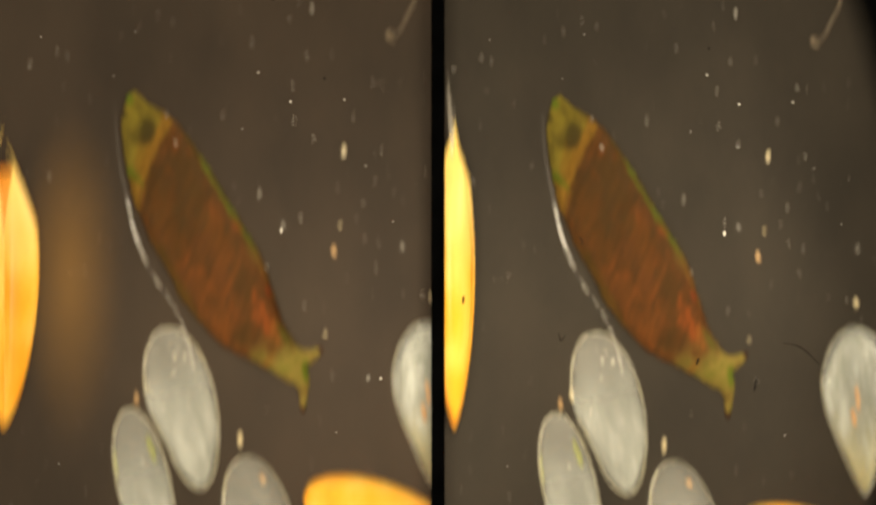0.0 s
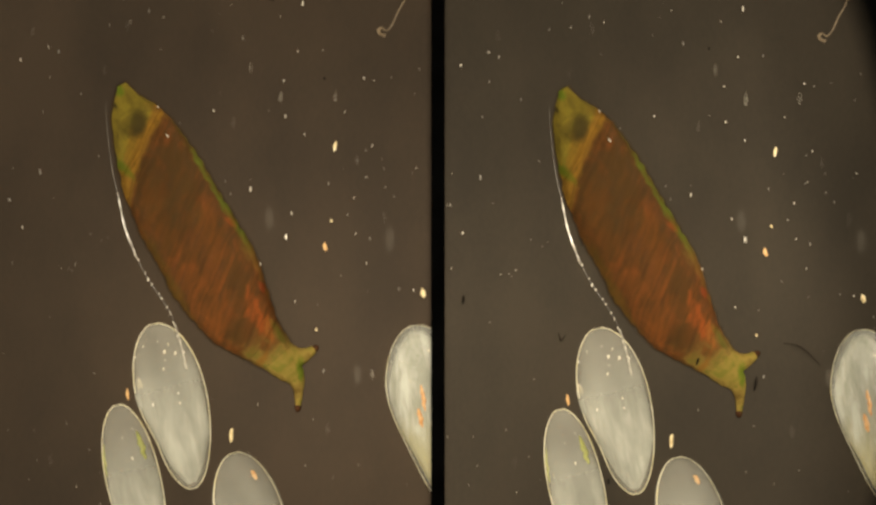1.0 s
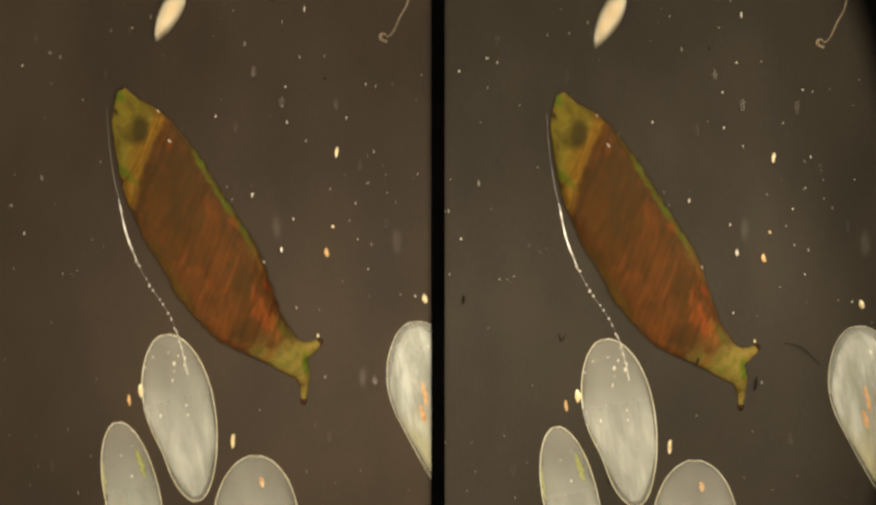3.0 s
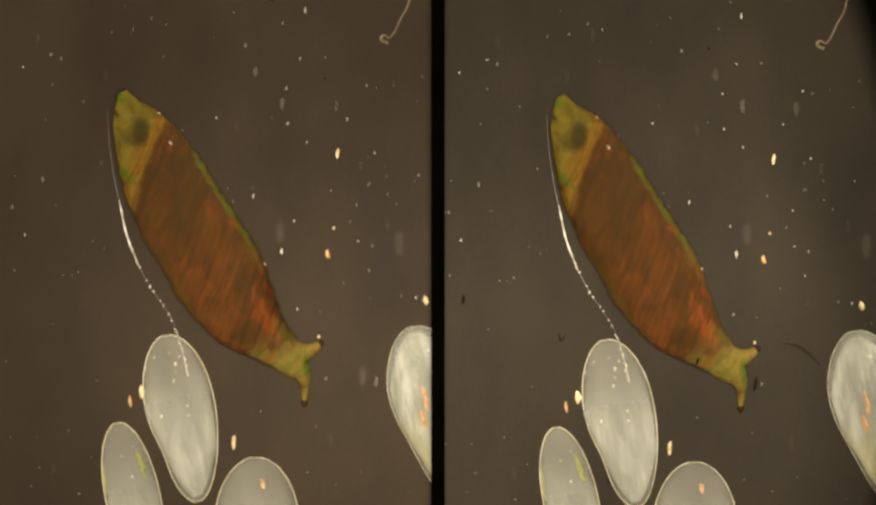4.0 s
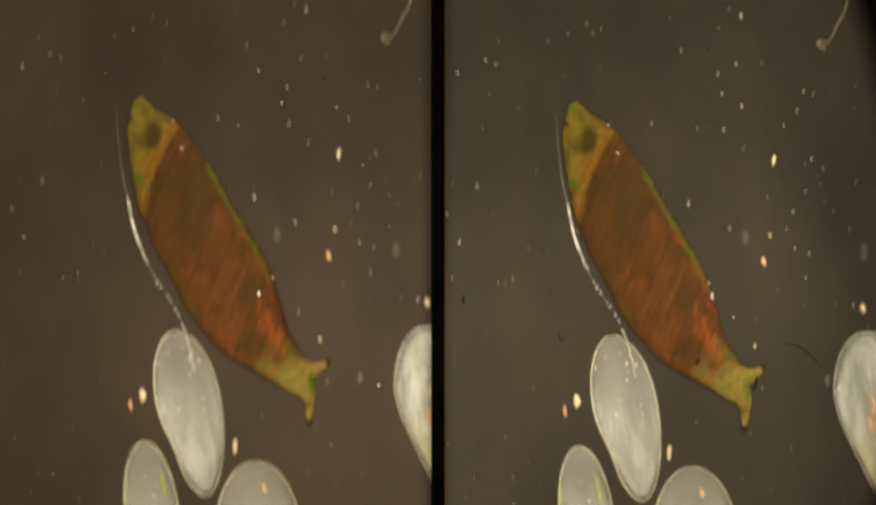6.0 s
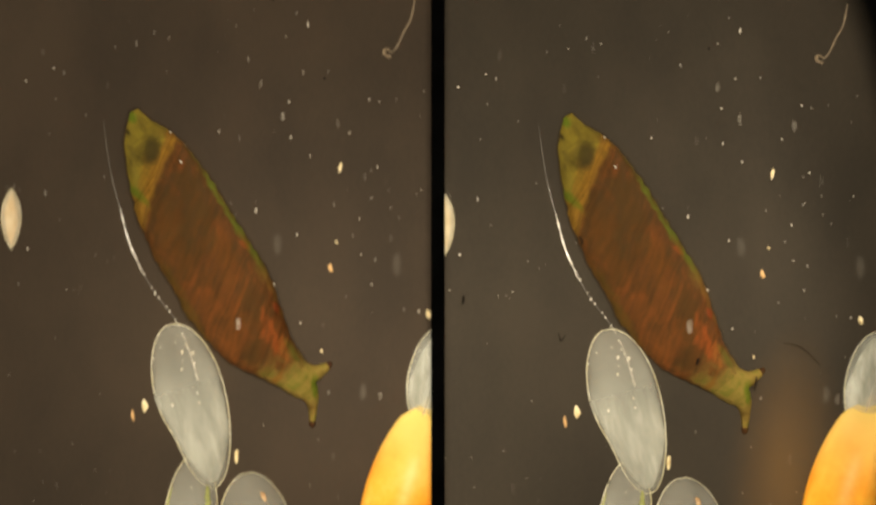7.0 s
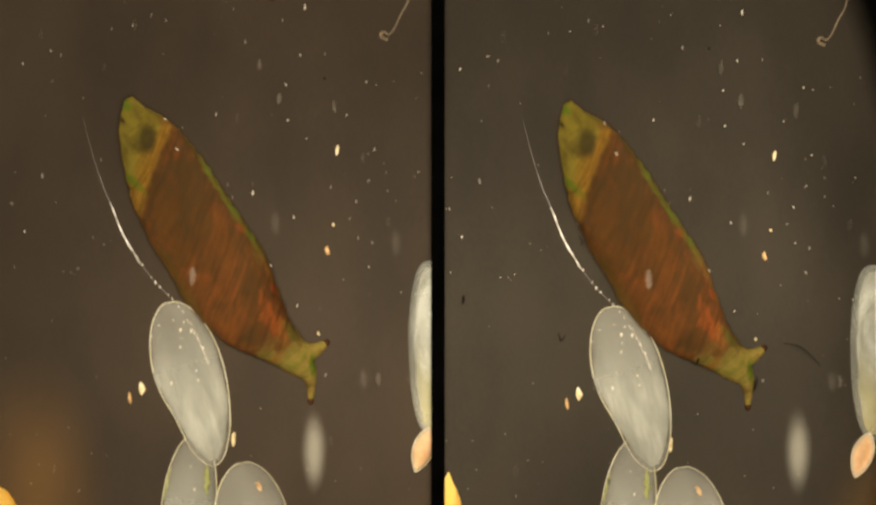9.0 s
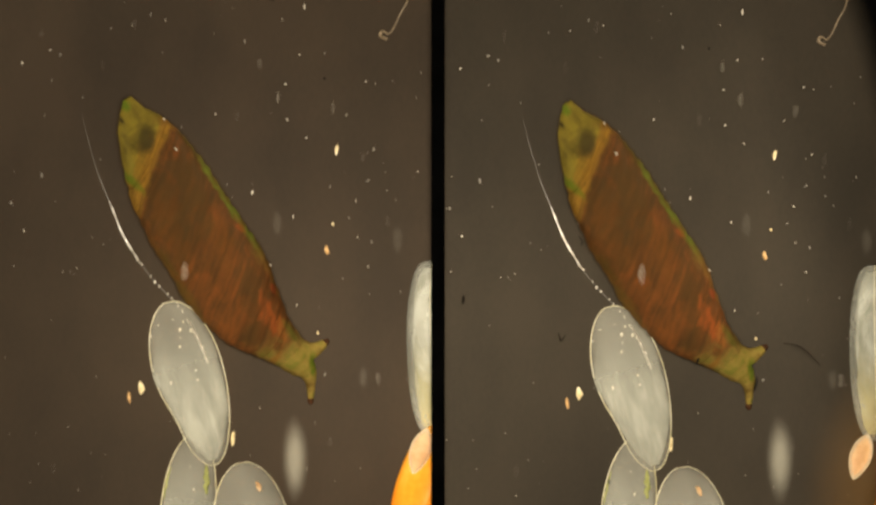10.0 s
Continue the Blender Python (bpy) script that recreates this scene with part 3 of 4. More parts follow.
# ---- seed shrimps ----
def shrimp(name, length, left, right, deep, shell, rim, label, blunt=0.5, spots=0, seed=1, clear_rim=0.85, lean=0.0, taper=0.0, streaks=(), flesh=(), fray=0, side=0.5):
    """A seed shrimp lying on its side: two valves that meet in a rim round a soft body. left and right: half widths; taper: how much the lower end narrows."""
    thing = holder(name)
    rnd = random.Random(seed)

    def half(s, side):
        e = 4 * s * (1 - s)
        thin = 1 - taper * max(0, s - 0.3) ** 1.3
        if side > 0:
            return right * e ** blunt * (1 + 0.25 * (0.42 - s)) * thin
        return (left * e ** (blunt + 0.05) * (1 + 0.22 * (0.42 - s)) - lean * math.exp(-((s - 0.68) / 0.16) ** 2)) * thin

    def point(s, a, out=0.0):
        w = half(s, math.cos(a))
        return Vector((math.cos(a) * (w + out), length * (0.5 - s), math.sin(a) * (deep * (4 * s * (1 - s)) ** side + out)))

    steps, around = 30, 18
    for sign in (1, -1):
        bm = bmesh.new()
        rows_ = []
        for i in range(steps + 1):
            s = 0.5 - 0.5 * math.cos(math.pi * (0.02 + 0.96 * i / steps))
            rows_.append([bm.verts.new(point(s, sign * math.pi * k / around) + Vector((0, 0, sign))) for k in range(around + 1)])
        for a, b in zip(rows_, rows_[1:]):
            for k in range(around):
                bm.faces.new((a[k], a[k + 1], b[k + 1], b[k]))
        part("valve", bm, shell, thing)
    # the valves' margin as a bead; bright edge light is in its pale colour
    if clear_rim:
        line = []
        for i in range(72):
            a = 2 * math.pi * i / 72
            s = 0.5 - 0.497 * math.cos(a)
            line.append(Vector((half(s, math.sin(a)) * (1 if math.sin(a) > 0 else -1), length * (0.5 - s), 0)))
        bm = bmesh.new()
        rings = []
        for i, p in enumerate(line):
            d = (line[(i + 1) % 72] - line[i - 1]).normalized()
            n = Vector((d.y, -d.x, 0))
            r = clear_rim * (1 + 0.25 * noise.noise((i * 0.4, seed, 0)))
            rings.append([p + (n * math.cos(2 * math.pi * k / 8) + Vector((0, 0, 1)) * math.sin(2 * math.pi * k / 8)) * r for k in range(8)])
        skin(bm, rings + [rings[0]], caps=False)
        bmesh.ops.remove_doubles(bm, verts=bm.verts, dist=0.01)
        part("rim", bm, rim, thing, "cream valve rim with the edge light put into its colour")
    for mat, s0, s1, wide, text in flesh:
        bm = bmesh.new()
        rings = []
        for i in range(19):
            f = 0.02 + 0.96 * i / 18
            s = s0 + (s1 - s0) * f
            e = (4 * f * (1 - f)) ** 0.32
            ring = []
            for k in range(24):
                a = 2 * math.pi * k / 24
                r = wide * e * (1 + 0.16 * noise.noise((math.cos(a) * 1.3 + seed, math.sin(a) * 1.3, s * 6)))
                ring.append(Vector((math.cos(a) * half(s, math.cos(a)) * r, length * (0.5 - s), math.sin(a) * deep * 0.8 * r)))
            rings.append(ring)
        skin(bm, rings)
        part("soft_body", bm, mat, thing, text)
    for i in range(spots):
        s, a = 0.1 + 0.75 * rnd.random() ** 1.4, rnd.gauss(1.45, 0.42)
        bm = bmesh.new()
        r = rnd.choice((1.2, 1.6, 2.2, 3.0))
        pebble(bm, point(s, a, 0.2), (r, r * rnd.uniform(1.1, 1.8), r * 0.4), rnd, 0.2)
        part("pale_fleck", bm, SPOT, thing)
    for mat, s, a, r, span, text in streaks:
        bm = bmesh.new()
        pts = [point(min(0.97, max(0.03, s + (k - 6) / 6 * span / length)), a + 0.10 * noise.noise((k * 0.5, seed, 0)), 0.0) for k in range(13)]
        tube(bm, pts, [r * (math.sin(math.pi * (k + 0.7) / 13.4) ** 0.7) * (1 + 0.5 * noise.noise((k * 0.9, 2, seed))) for k in range(13)], 8)
        part("streak", bm, mat, thing, text)
    feelers(thing, fray, left, length, rnd)
    return tagged(thing, label, "seed shrimp")


def feelers(thing, fray, wide, length, rnd):
    for i in range(fray):
        bm = bmesh.new()
        x = rnd.uniform(-0.35, 0.35) * wide
        base = Vector((x, length * 0.40, 0))
        tip = Vector((x * 1.8 + rnd.uniform(-0.2, 0.2) * wide, length * (0.52 + rnd.uniform(0.0, 0.14)), rnd.uniform(-0.1, 0.1) * wide))
        tube(bm, glide([base, (base + tip) / 2 + Vector((rnd.uniform(-0.1, 0.1) * wide, 0, 0)), tip], 10), np.linspace(wide * 0.032, 0.5, 10), 6)
        part("feeler", bm, FRAY, thing, "thin glassy feeler")


PALE = "seed shrimps"
YELLOW = material("greenish_streak", [(0.3, (0.25, 0.27, 0.05)), (0.7, (0.45, 0.46, 0.14))], 14, 0.4, 4, 0.1, clear=0.35)
RUST = material("rusty_streak", [(0.3, (0.55, 0.30, 0.12)), (0.7, (0.80, 0.56, 0.30))], 14, 0.4, 4, 0.1, clear=0.25)

one = tagged(shrimp("seed_shrimp", 304, 61, 66, 40, SHELL, RIM, "pale translucent seed shrimp with a bright rim, beside the larva", spots=11, seed=3, lean=9, taper=0.1, flesh=((FLESH, 0.02, 0.985, 0.97, "milky soft body"),)), group=PALE)
both(one, axis_rows([(0, 290, 580, 362, 884), (0.5, 283, 578, 352, 877), (1.0, 273, 579, 345, 876), (1.5, 273, 582, 345, 880), (2.0, 281, 597, 345, 897), (2.5, 288, 596, 350, 900),
                     (4.0, 294, 596, 354, 903), (4.5, 293, 594, 353, 902), (4.7, 296, 602, 355, 912, 0, 15), (5.0, 305, 618, 361, 925, 0, 34), (5.5, 312, 592, 370, 903, 0, 34), (5.7, 312, 592, 370, 900, 0, 32), (6.8, 300, 581, 374, 856), (7.0, 306, 590, 381, 864),
                     (7.5, 311, 569, 395, 857), (8.0, 307, 553, 391, 843), (8.5, 299, 546, 382, 830), (9.0, 301, 546, 383, 829), (10.0, 300, 545, 382, 829)]), 45, more=(6, -1))

two = tagged(shrimp("seed_shrimp", 310, 50, 48, 36, SHELL, RIM, "pale greenish translucent seed shrimp with a yellow-green streak", spots=5, seed=8, flesh=((FLESH, 0.02, 0.985, 0.97, "milky soft body"),),
                    streaks=[(YELLOW, 0.26, 0.9, 5, 26, "yellow-green streak"), (YELLOW, 0.30, 2.75, 2.2, 30, "yellow-green streak")]), group=PALE)
both(two, axis_rows([(0, 227, 729, 296, 1030), (0.5, 219, 726, 288, 1028), (1.0, 209, 725, 278, 1026), (1.5, 209, 729, 278, 1030), (2.0, 214, 743, 284, 1044), (2.5, 208, 755, 276, 1056),
                     (4.0, 209, 758, 277, 1058), (4.5, 208, 757, 276, 1058), (5.0, 223, 777, 292, 1078), (5.5, 223, 757, 292, 1058), (5.7, 223, 765, 286, 1065), (6.3, 310, 810, 320, 1110),
                     (6.8, 346, 800, 316, 1104), (7.0, 352, 814, 324, 1118), (7.5, 362, 805, 334, 1109), (8.0, 358, 785, 330, 1089), (8.5, 350, 778, 322, 1082), (9.0, 351, 778, 322, 1082),
                     (10.0, 350, 778, 321, 1082)]), 38, more=(4, -1))

three = tagged(shrimp("seed_shrimp", 300, 79, 77, 36, SHELL, RIM, "pale translucent broad seed shrimp with an orange fleck", spots=4, seed=12, flesh=((FLESH, 0.02, 0.985, 0.97, "milky soft body"),),
                      streaks=[(RUST, 0.16, 1.35, 4.5, 9, "orange fleck")]), group=PALE)
both(three, axis_rows([(0, 432, 815, 512, 1104, 0, 38), (0.5, 428, 812, 506, 1102, 0, 38), (1.0, 417, 811, 496, 1100, 0, 38), (1.5, 416, 813, 495, 1102, 0, 38), (2.0, 424, 825, 498, 1115, 0, 38),
                       (2.2, 438, 822, 482, 1118, 0, 20), (2.5, 454, 815, 466, 1114, 0, 0), (4.0, 456, 819, 468, 1118, 0, 0), (4.5, 457, 818, 469, 1117, 0, 0), (5.0, 466, 840, 478, 1139, 0, 0),
                       (5.5, 466, 818, 478, 1117, 0, 0), (6.8, 432, 837, 486, 1132, 0, 28), (7.0, 440, 846, 494, 1141, 0, 28), (7.5, 453, 829, 507, 1124, 0, 28), (8.0, 449, 817, 503, 1112, 0, 28),
                       (8.5, 434, 827, 488, 1122, 0, 28), (9.0, 432, 828, 486, 1123, 0, 28), (10.0, 431, 828, 485, 1123, 0, 28)]), 50, more=(4, -1))

four = tagged(shrimp("seed_shrimp", 312, 69, 76, 48, DENSE, RIM, "cloudy cream-white seed shrimp with a rusty inner streak", spots=2, clear_rim=0.5, seed=21, lean=4, taper=0.85, side=0.3, flesh=((CLOUDY, 0.02, 0.985, 0.97, "milky soft body"),),
                     streaks=[(RUSTY, 0.53, 1.78, 4.5, 17, "rusty streak"), (RUSTY, 0.42, 1.60, 4, 24, "rusty streak")]), group=PALE)
both(four, axis_rows([(0, 757, 570, 783, 886, 0, 0, -26), (0.5, 753, 573, 777, 884, 0, 0, -26), (1.0, 741, 583, 785, 890, 0, 0, -26), (1.5, 743, 584, 787, 892, 0, 0, -26), (2.0, 745, 588, 789, 896, 0, 0, -26),
                      (2.5, 739, 577, 795, 877, 0, 0, -26), (4.0, 739, 590, 797, 885, 0, 0, -26), (4.5, 739, 597, 801, 889, 0, 0, -26), (5.0, 748, 619, 807, 911, 0, 0, -26), (5.5, 745, 601, 803, 895, 0, 0, -26),
                      (6.8, 786, 580, 790, 890, 0, 15, -22), (7.0, 790, 585, 790, 895, 0, 20, -18), (7.3, 798, 560, 796, 870, 0, 50, -6), (7.5, 800, 520, 800, 830, 0, 76), (8.0, 791, 458, 795, 770, 0, 88),
                      (8.5, 782, 464, 784, 776, 0, 88), (9.0, 778, 466, 782, 778, 0, 86), (10.0, 774, 467, 780, 779, 0, 85)]), 64, more=(9, -1))

GOLDEN = "orange swimming seed shrimps"


def swimmer(length, left, right, deep, seed, fray=4, gape=0.55, short=0.0, point=0.5, shell=ORANGE):
    """A seed shrimp from its back: two valves side by side that part at the upper end, feelers between them. gape: the width of the gap against the half width."""
    thing = holder("orange_seed_shrimp")
    rnd = random.Random(seed)
    for side, wide, top in ((-1, left, 0.0), (1, right, short + 0.07 + rnd.uniform(0, 0.05))):
        bm = bmesh.new()
        rings = []
        for i in range(35):
            f = 0.006 + 0.990 * (0.5 - 0.5 * math.cos(math.pi * i / 34))
            s = top + (1 - top) * f
            e = (4 * s * (1 - s)) ** point
            outer = wide * max(0.02, e * (1 + 0.18 * (0.5 - s))) * min(1, 3.4 * f) ** 0.55
            inner = wide * gape * max(0, (0.38 - s) / 0.38) ** 1.5
            inner = min(inner, outer * 0.85)
            ring = []
            for k in range(24):
                a = math.pi * (k / 12 - 0.5) if k <= 12 else None
                if a is not None:
                    x, z = inner + (outer - inner) * math.cos(a), math.sin(a)
                else:
                    x, z = inner + 0.05 * (outer - inner) * abs(math.sin(math.pi * (k - 12) / 12)), 1 - (k - 12) / 6
                ring.append(Vector((side * (x + 0.05), length * (0.5 - s), z * deep * e * min(1, 0.3 + 5 * f))))
            rings.append(ring)
        skin(bm, rings)
        part("valve", bm, shell, thing)
    bm = bmesh.new()
    rings = []
    for i in range(15):
        f = 0.04 + 0.92 * i / 14
        s = 0.13 + 0.56 * f
        e = (4 * f * (1 - f)) ** 0.5
        rings.append([Vector((math.cos(2 * math.pi * k / 16) * left * 0.42 * e, length * (0.5 - s), math.sin(2 * math.pi * k / 16) * deep * 0.45 * e)) for k in range(16)])
    skin(bm, rings)
    part("soft_body", bm, CORE, thing, "pale orange soft body")
    feelers(thing, fray, left, length, rnd)
    return tagged(tagged(thing, "bright orange swimming seed shrimp with parted valves", "seed shrimp"), group=GOLDEN)


# seconds, centre u and v, turn, tilt, roll
both(swimmer(540, 64, 62, 34, 31, 4, 0.5, 0.0, 0.72), [(0, 8, 492, 0), (0.1, 28, 235, 0), (0.2, 36, -180, 0), (0.3, 40, -700, 0), (10, 40, -700, 0)], 700, 50,
     right_rows=[(0, 814, 490, 0, 0, 76), (0.1, 826, 235, 0, 0, 76), (0.2, 832, -180, 0, 0, 76), (0.3, 836, -700, 0, 0, 76), (10, 836, -700, 0, 0, 76)])
both(swimmer(330, 80, 80, 60, 32, 0), [(0, 692, 948, -116), (0.1, 700, 1090, -116), (0.2, 720, 1300, -116), (10, 720, 1300, -116)], 110,
     right_rows=[(0, 1470, 1000, -116), (0.1, 1490, 1120, -116), (0.2, 1500, 1300, -116), (10, 1500, 1300, -116)])
both(swimmer(300, 85, 85, 70, 33, shell=DEEP), [(0, 700, 1500, 60), (1.9, 640, 1200, 60), (2.1, 450, 945, 52), (2.2, 303, 757, 35), (2.3, 184, 662, 21), (2.4, 24, 556, 32, -25), (2.5, -170, 480, 32, -25), (2.7, -500, 440, 15), (10, -500, 440, 15)], 600, -355,
     right_rows=[(0, 1500, 1500, 60), (1.9, 1430, 1200, 60), (2.1, 1242, 930, 52), (2.2, 1093, 757, 35), (2.3, 984, 666, 21), (2.4, 862, 556, 12, -42), (2.5, 866, -260, 5), (2.7, 866, -700, 0), (10, 866, -700, 0)])
both(swimmer(375, 76, 74, 66, 34, 9, 0.75, 0.13), [(0, -500, 500, -20), (4.4, -500, 500, -20), (4.6, -90, 480, -25), (4.7, 36, 442, -20, -36), (4.8, 133, 368, -15, -34), (4.9, 213, 315, -18), (5.0, 322, 148, -12), (5.1, 376, 40, -10),
                                      (5.2, 452, -105, -12), (5.3, 500, -190, -12), (5.5, 600, -500, -12), (10, 600, -500, -12)], 620, 62,
     right_rows=[(0, 900, -700, -20), (4.5, 890, -600, -20), (4.6, 866, -240, -20), (4.7, 876, 420, -14, -36), (4.8, 940, 378, -15, -34), (4.9, 1018, 322, -18), (5.0, 1124, 160, -12), (5.1, 1178, 48, -10), (5.2, 1250, -95, -12),
                 (5.3, 1300, -180, -12), (5.5, 1400, -500, -12), (10, 1400, -500, -12)])
both(swimmer(268, 68, 66, 62, 35, shell=DEEP), [(0, -500, 600, 180), (5.0, -500, 600, 180), (5.1, -110, 590, 215), (5.2, 53, 594, 218), (5.3, 101, 645, 199), (5.4, 195, 768, 203), (5.5, 245, 843, 203), (5.6, 284, 882, 196), (5.7, 321, 899, 189),
                                   (6.2, 380, 1250, 190), (10, 380, 1500, 190)], 700, 60,
     right_rows=[(0, 880, 1500, 180), (5.0, 850, 1300, 190), (5.1, 850, 1060, 200), (5.2, 856, 600, 214), (5.3, 890, 656, 199), (5.4, 981, 781, 203), (5.5, 1044, 853, 203), (5.6, 1071, 890, 196), (5.7, 1098, 904, 189),
                 (6.2, 1160, 1250, 190), (10, 1160, 1500, 190)])
both(swimmer(350, 52, 48, 66, 36, 4, 0.45, 0.0, 0.62), [(0, 760, 1600, -20, 0, 80), (5.8, 760, 1600, -20, 0, 80), (6.8, 712, 899, -20, 0, 76), (6.9, 715, 892, -19, 0, 76), (7.0, 719, 878, -18, 0, 74), (7.1, 730, 830, -14, 0, 60), (7.2, 742, 745, -8, 0, 36), (7.3, 752, 640, -3, 0, 14), (7.4, 758, 520, 0),
                                      (7.5, 763, 408, 0), (7.6, 774, 340, 0), (7.7, 784, 255, 0), (7.8, 786, 145, 0), (7.9, 815, 60, 0), (8.1, 860, -300, 0), (10, 860, -600, 0)], 78,
     right_rows=[(0, 1540, 1600, -20, 0, 80), (5.8, 1540, 1600, -20, 0, 80), (6.8, 1506, 897, -20, 0, 76), (6.9, 1508, 890, -19, 0, 76), (7.0, 1511, 872, -18, 0, 74), (7.1, 1518, 825, -14, 0, 60), (7.2, 1522, 740, -8, 0, 36, 500), (7.3, 1528, 640, -3, 0, 14, 500), (7.4, 1532, 520, 0, 0, 0, 500),
                 (7.5, 1534, 415, 0, 0, 0, 500), (7.6, 1542, 350, 0, 0, 0, 500), (7.7, 1548, 265, 0, 0, 0, 500), (7.8, 1554, 150, 0, 0, 0, 500), (7.9, 1575, 100, 0, 0, 0, 500), (8.1, 1680, -200, 0, 0, 0, 500), (10, 1700, -600, 0, 0, 0, 500)])
both(swimmer(330, 90, 86, 60, 37, 4), [(0, 300, -700, 8), (7.6, 330, -250, 8, 0, 0, 500), (7.8, 413, -96, 8, 0, 0, 500), (7.9, 480, -56, 8, 0, 0, 500), (8.0, 558, -6, 8, 0, 0, 500), (8.1, 638, 52, 2), (8.2, 738, 125, -4), (8.3, 806, 164, -4), (8.4, 850, -180, 0), (8.6, 860, -500, 0),
                                      (10, 860, -600, 0)], 85,
     right_rows=[(0, 1100, -700, 8), (7.6, 1130, -250, 8, 0, 0, 500), (7.8, 1206, -96, 8, 0, 0, 500), (7.9, 1275, -56, 8, 0, 0, 500), (8.0, 1355, -2, 8, 0, 0, 500), (8.1, 1438, 56, 2, 0, 0, 500), (8.2, 1535, 132, -4, 0, 0, 500), (8.3, 1620, 180, -4, 0, 0, 500), (8.4, 1800, 230, 0, 0, 0, 500), (8.6, 2000, 300, 0, 0, 0, 500),
                 (10, 2000, 300, 0, 0, 0, 500)])
both(swimmer(330, 80, 76, 52, 38, 0, shell=DEEP), [(0, 900, 1500, -24), (8.8, 860, 1250, -24), (9.1, 812, 900, -24), (9.3, 803, 885, -24), (9.6, 794, 872, -24), (10, 792, 868, -24)], 96,
     right_rows=[(0, 1740, 1500, -24), (8.8, 1700, 1250, -24), (9.1, 1650, 930, -24), (9.6, 1650, 925, -24), (10, 1650, 905, -24)])
both(swimmer(220, 62, 60, 24, 39, 0), [(0, -30, 1400, 30), (8.7, -30, 1300, 30), (8.9, -30, 1020, 30), (9.0, -22, 935, 30), (9.1, -40, 1040, 30), (9.3, -40, 1300, 30), (10, -40, 1400, 30)], 60, 150,
     right_rows=[(0, 803, 1400, 0, 0, 84), (8.7, 803, 1300, 0, 0, 84), (8.9, 803, 1040, 0, 0, 84), (9.0, 803, 955, 0, 0, 84), (9.1, 803, 1060, 0, 0, 84), (9.3, 803, 1300, 0, 0, 84), (10, 803, 1400, 0, 0, 84)])

# reflected haze of the swimmers, put in as a faint orange tint
GLOW = material("orange_reflection_haze", [(0.3, (0.90, 0.40, 0.05)), (0.7, (1.0, 0.52, 0.10))], 90, 0.6, 12, 0, clear=0.972, gloss=0)


def reflected_haze(rows, wide=58, length=250, height=9000):
    """A swimmer's hazy orange reflection, added as a faint shell set high to blur. rows: seconds, centre u and v, turn.
    """
    thing = tagged(shrimp("orange_seed_shrimp", length * 0.6, wide * 0.75, wide * 0.75, wide * 0.5, GLOW, GLOW, "hazy orange reflection of a swimming seed shrimp, built as a blurred see-through shell", seed=50, clear_rim=0), group="orange seed shrimps out of focus")
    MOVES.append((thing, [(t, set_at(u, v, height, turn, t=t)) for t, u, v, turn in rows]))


reflected_haze([(0, 125, 505, 0), (0.1, 145, 250, 0), (0.2, 150, -170, 0), (0.3, 150, -700, 0), (10, 150, -700, 0)], 50, 440)
reflected_haze([(0, 740, 1500, 50), (1.9, 700, 1250, 50), (2.1, 580, 945, 50), (2.2, 440, 790, 35), (2.3, 310, 660, 25), (2.4, 160, 560, 15), (2.5, -30, 485, 10), (2.7, -400, 440, 10), (10, -400, 440, 10)], 75)
reflected_haze([(0, -400, 500, -20), (4.4, -300, 500, -20), (4.6, 60, 480, -20), (4.7, 160, 445, -20), (4.8, 260, 390, -20), (4.9, 345, 320, -15), (5.0, 452, 170, -8), (5.1, 505, 60, -8), (5.2, 585, -90, -8), (5.3, 640, -200, -8), (5.5, 700, -500, -8), (10, 700, -500, -8)])
reflected_haze([(0, 920, -700, -20), (4.6, 910, -600, -20), (4.7, 905, -300, -20), (4.8, 905, 360, -15), (4.9, 915, 330, -12), (5.0, 985, 160, -5), (5.1, 1045, 60, -5), (5.2, 1120, -80, -5), (5.3, 1170, -200, -5), (5.5, 1250, -500, -5), (10, 1250, -500, -5)], 48)
reflected_haze([(0, -400, 600, 20), (4.9, -400, 600, 20), (5.0, 5, 590, 10), (5.1, 45, 585, 10), (5.2, 160, 600, 20), (5.3, 220, 640, 20), (5.4, 320, 760, 20), (5.5, 370, 880, 20), (5.6, 410, 1050, 20), (5.8, 420, 1300, 20), (10, 420, 1500, 20)], 50, 210)
reflected_haze([(0, 940, 1500, 10), (5.2, 930, 1300, 10), (5.4, 920, 830, 10), (5.5, 930, 855, 10), (5.7, 985, 890, 10), (6.2, 1000, 1250, 10), (10, 1000, 1500, 10)], 50, 210)
reflected_haze([(0, 1400, 1600, -10), (6.0, 1400, 1400, -10), (6.8, 1398, 890, -10), (7.0, 1402, 850, -10), (7.1, 1408, 800, -8), (7.2, 1414, 720, -4), (7.3, 1422, 630, 0), (7.4, 1430, 520, 0), (7.5, 1438, 425, 0), (7.6, 1448, 355, 0), (7.7, 1455, 270, 0), (7.8, 1462, 150, 0),
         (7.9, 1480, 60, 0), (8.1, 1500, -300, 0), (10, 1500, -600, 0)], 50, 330)
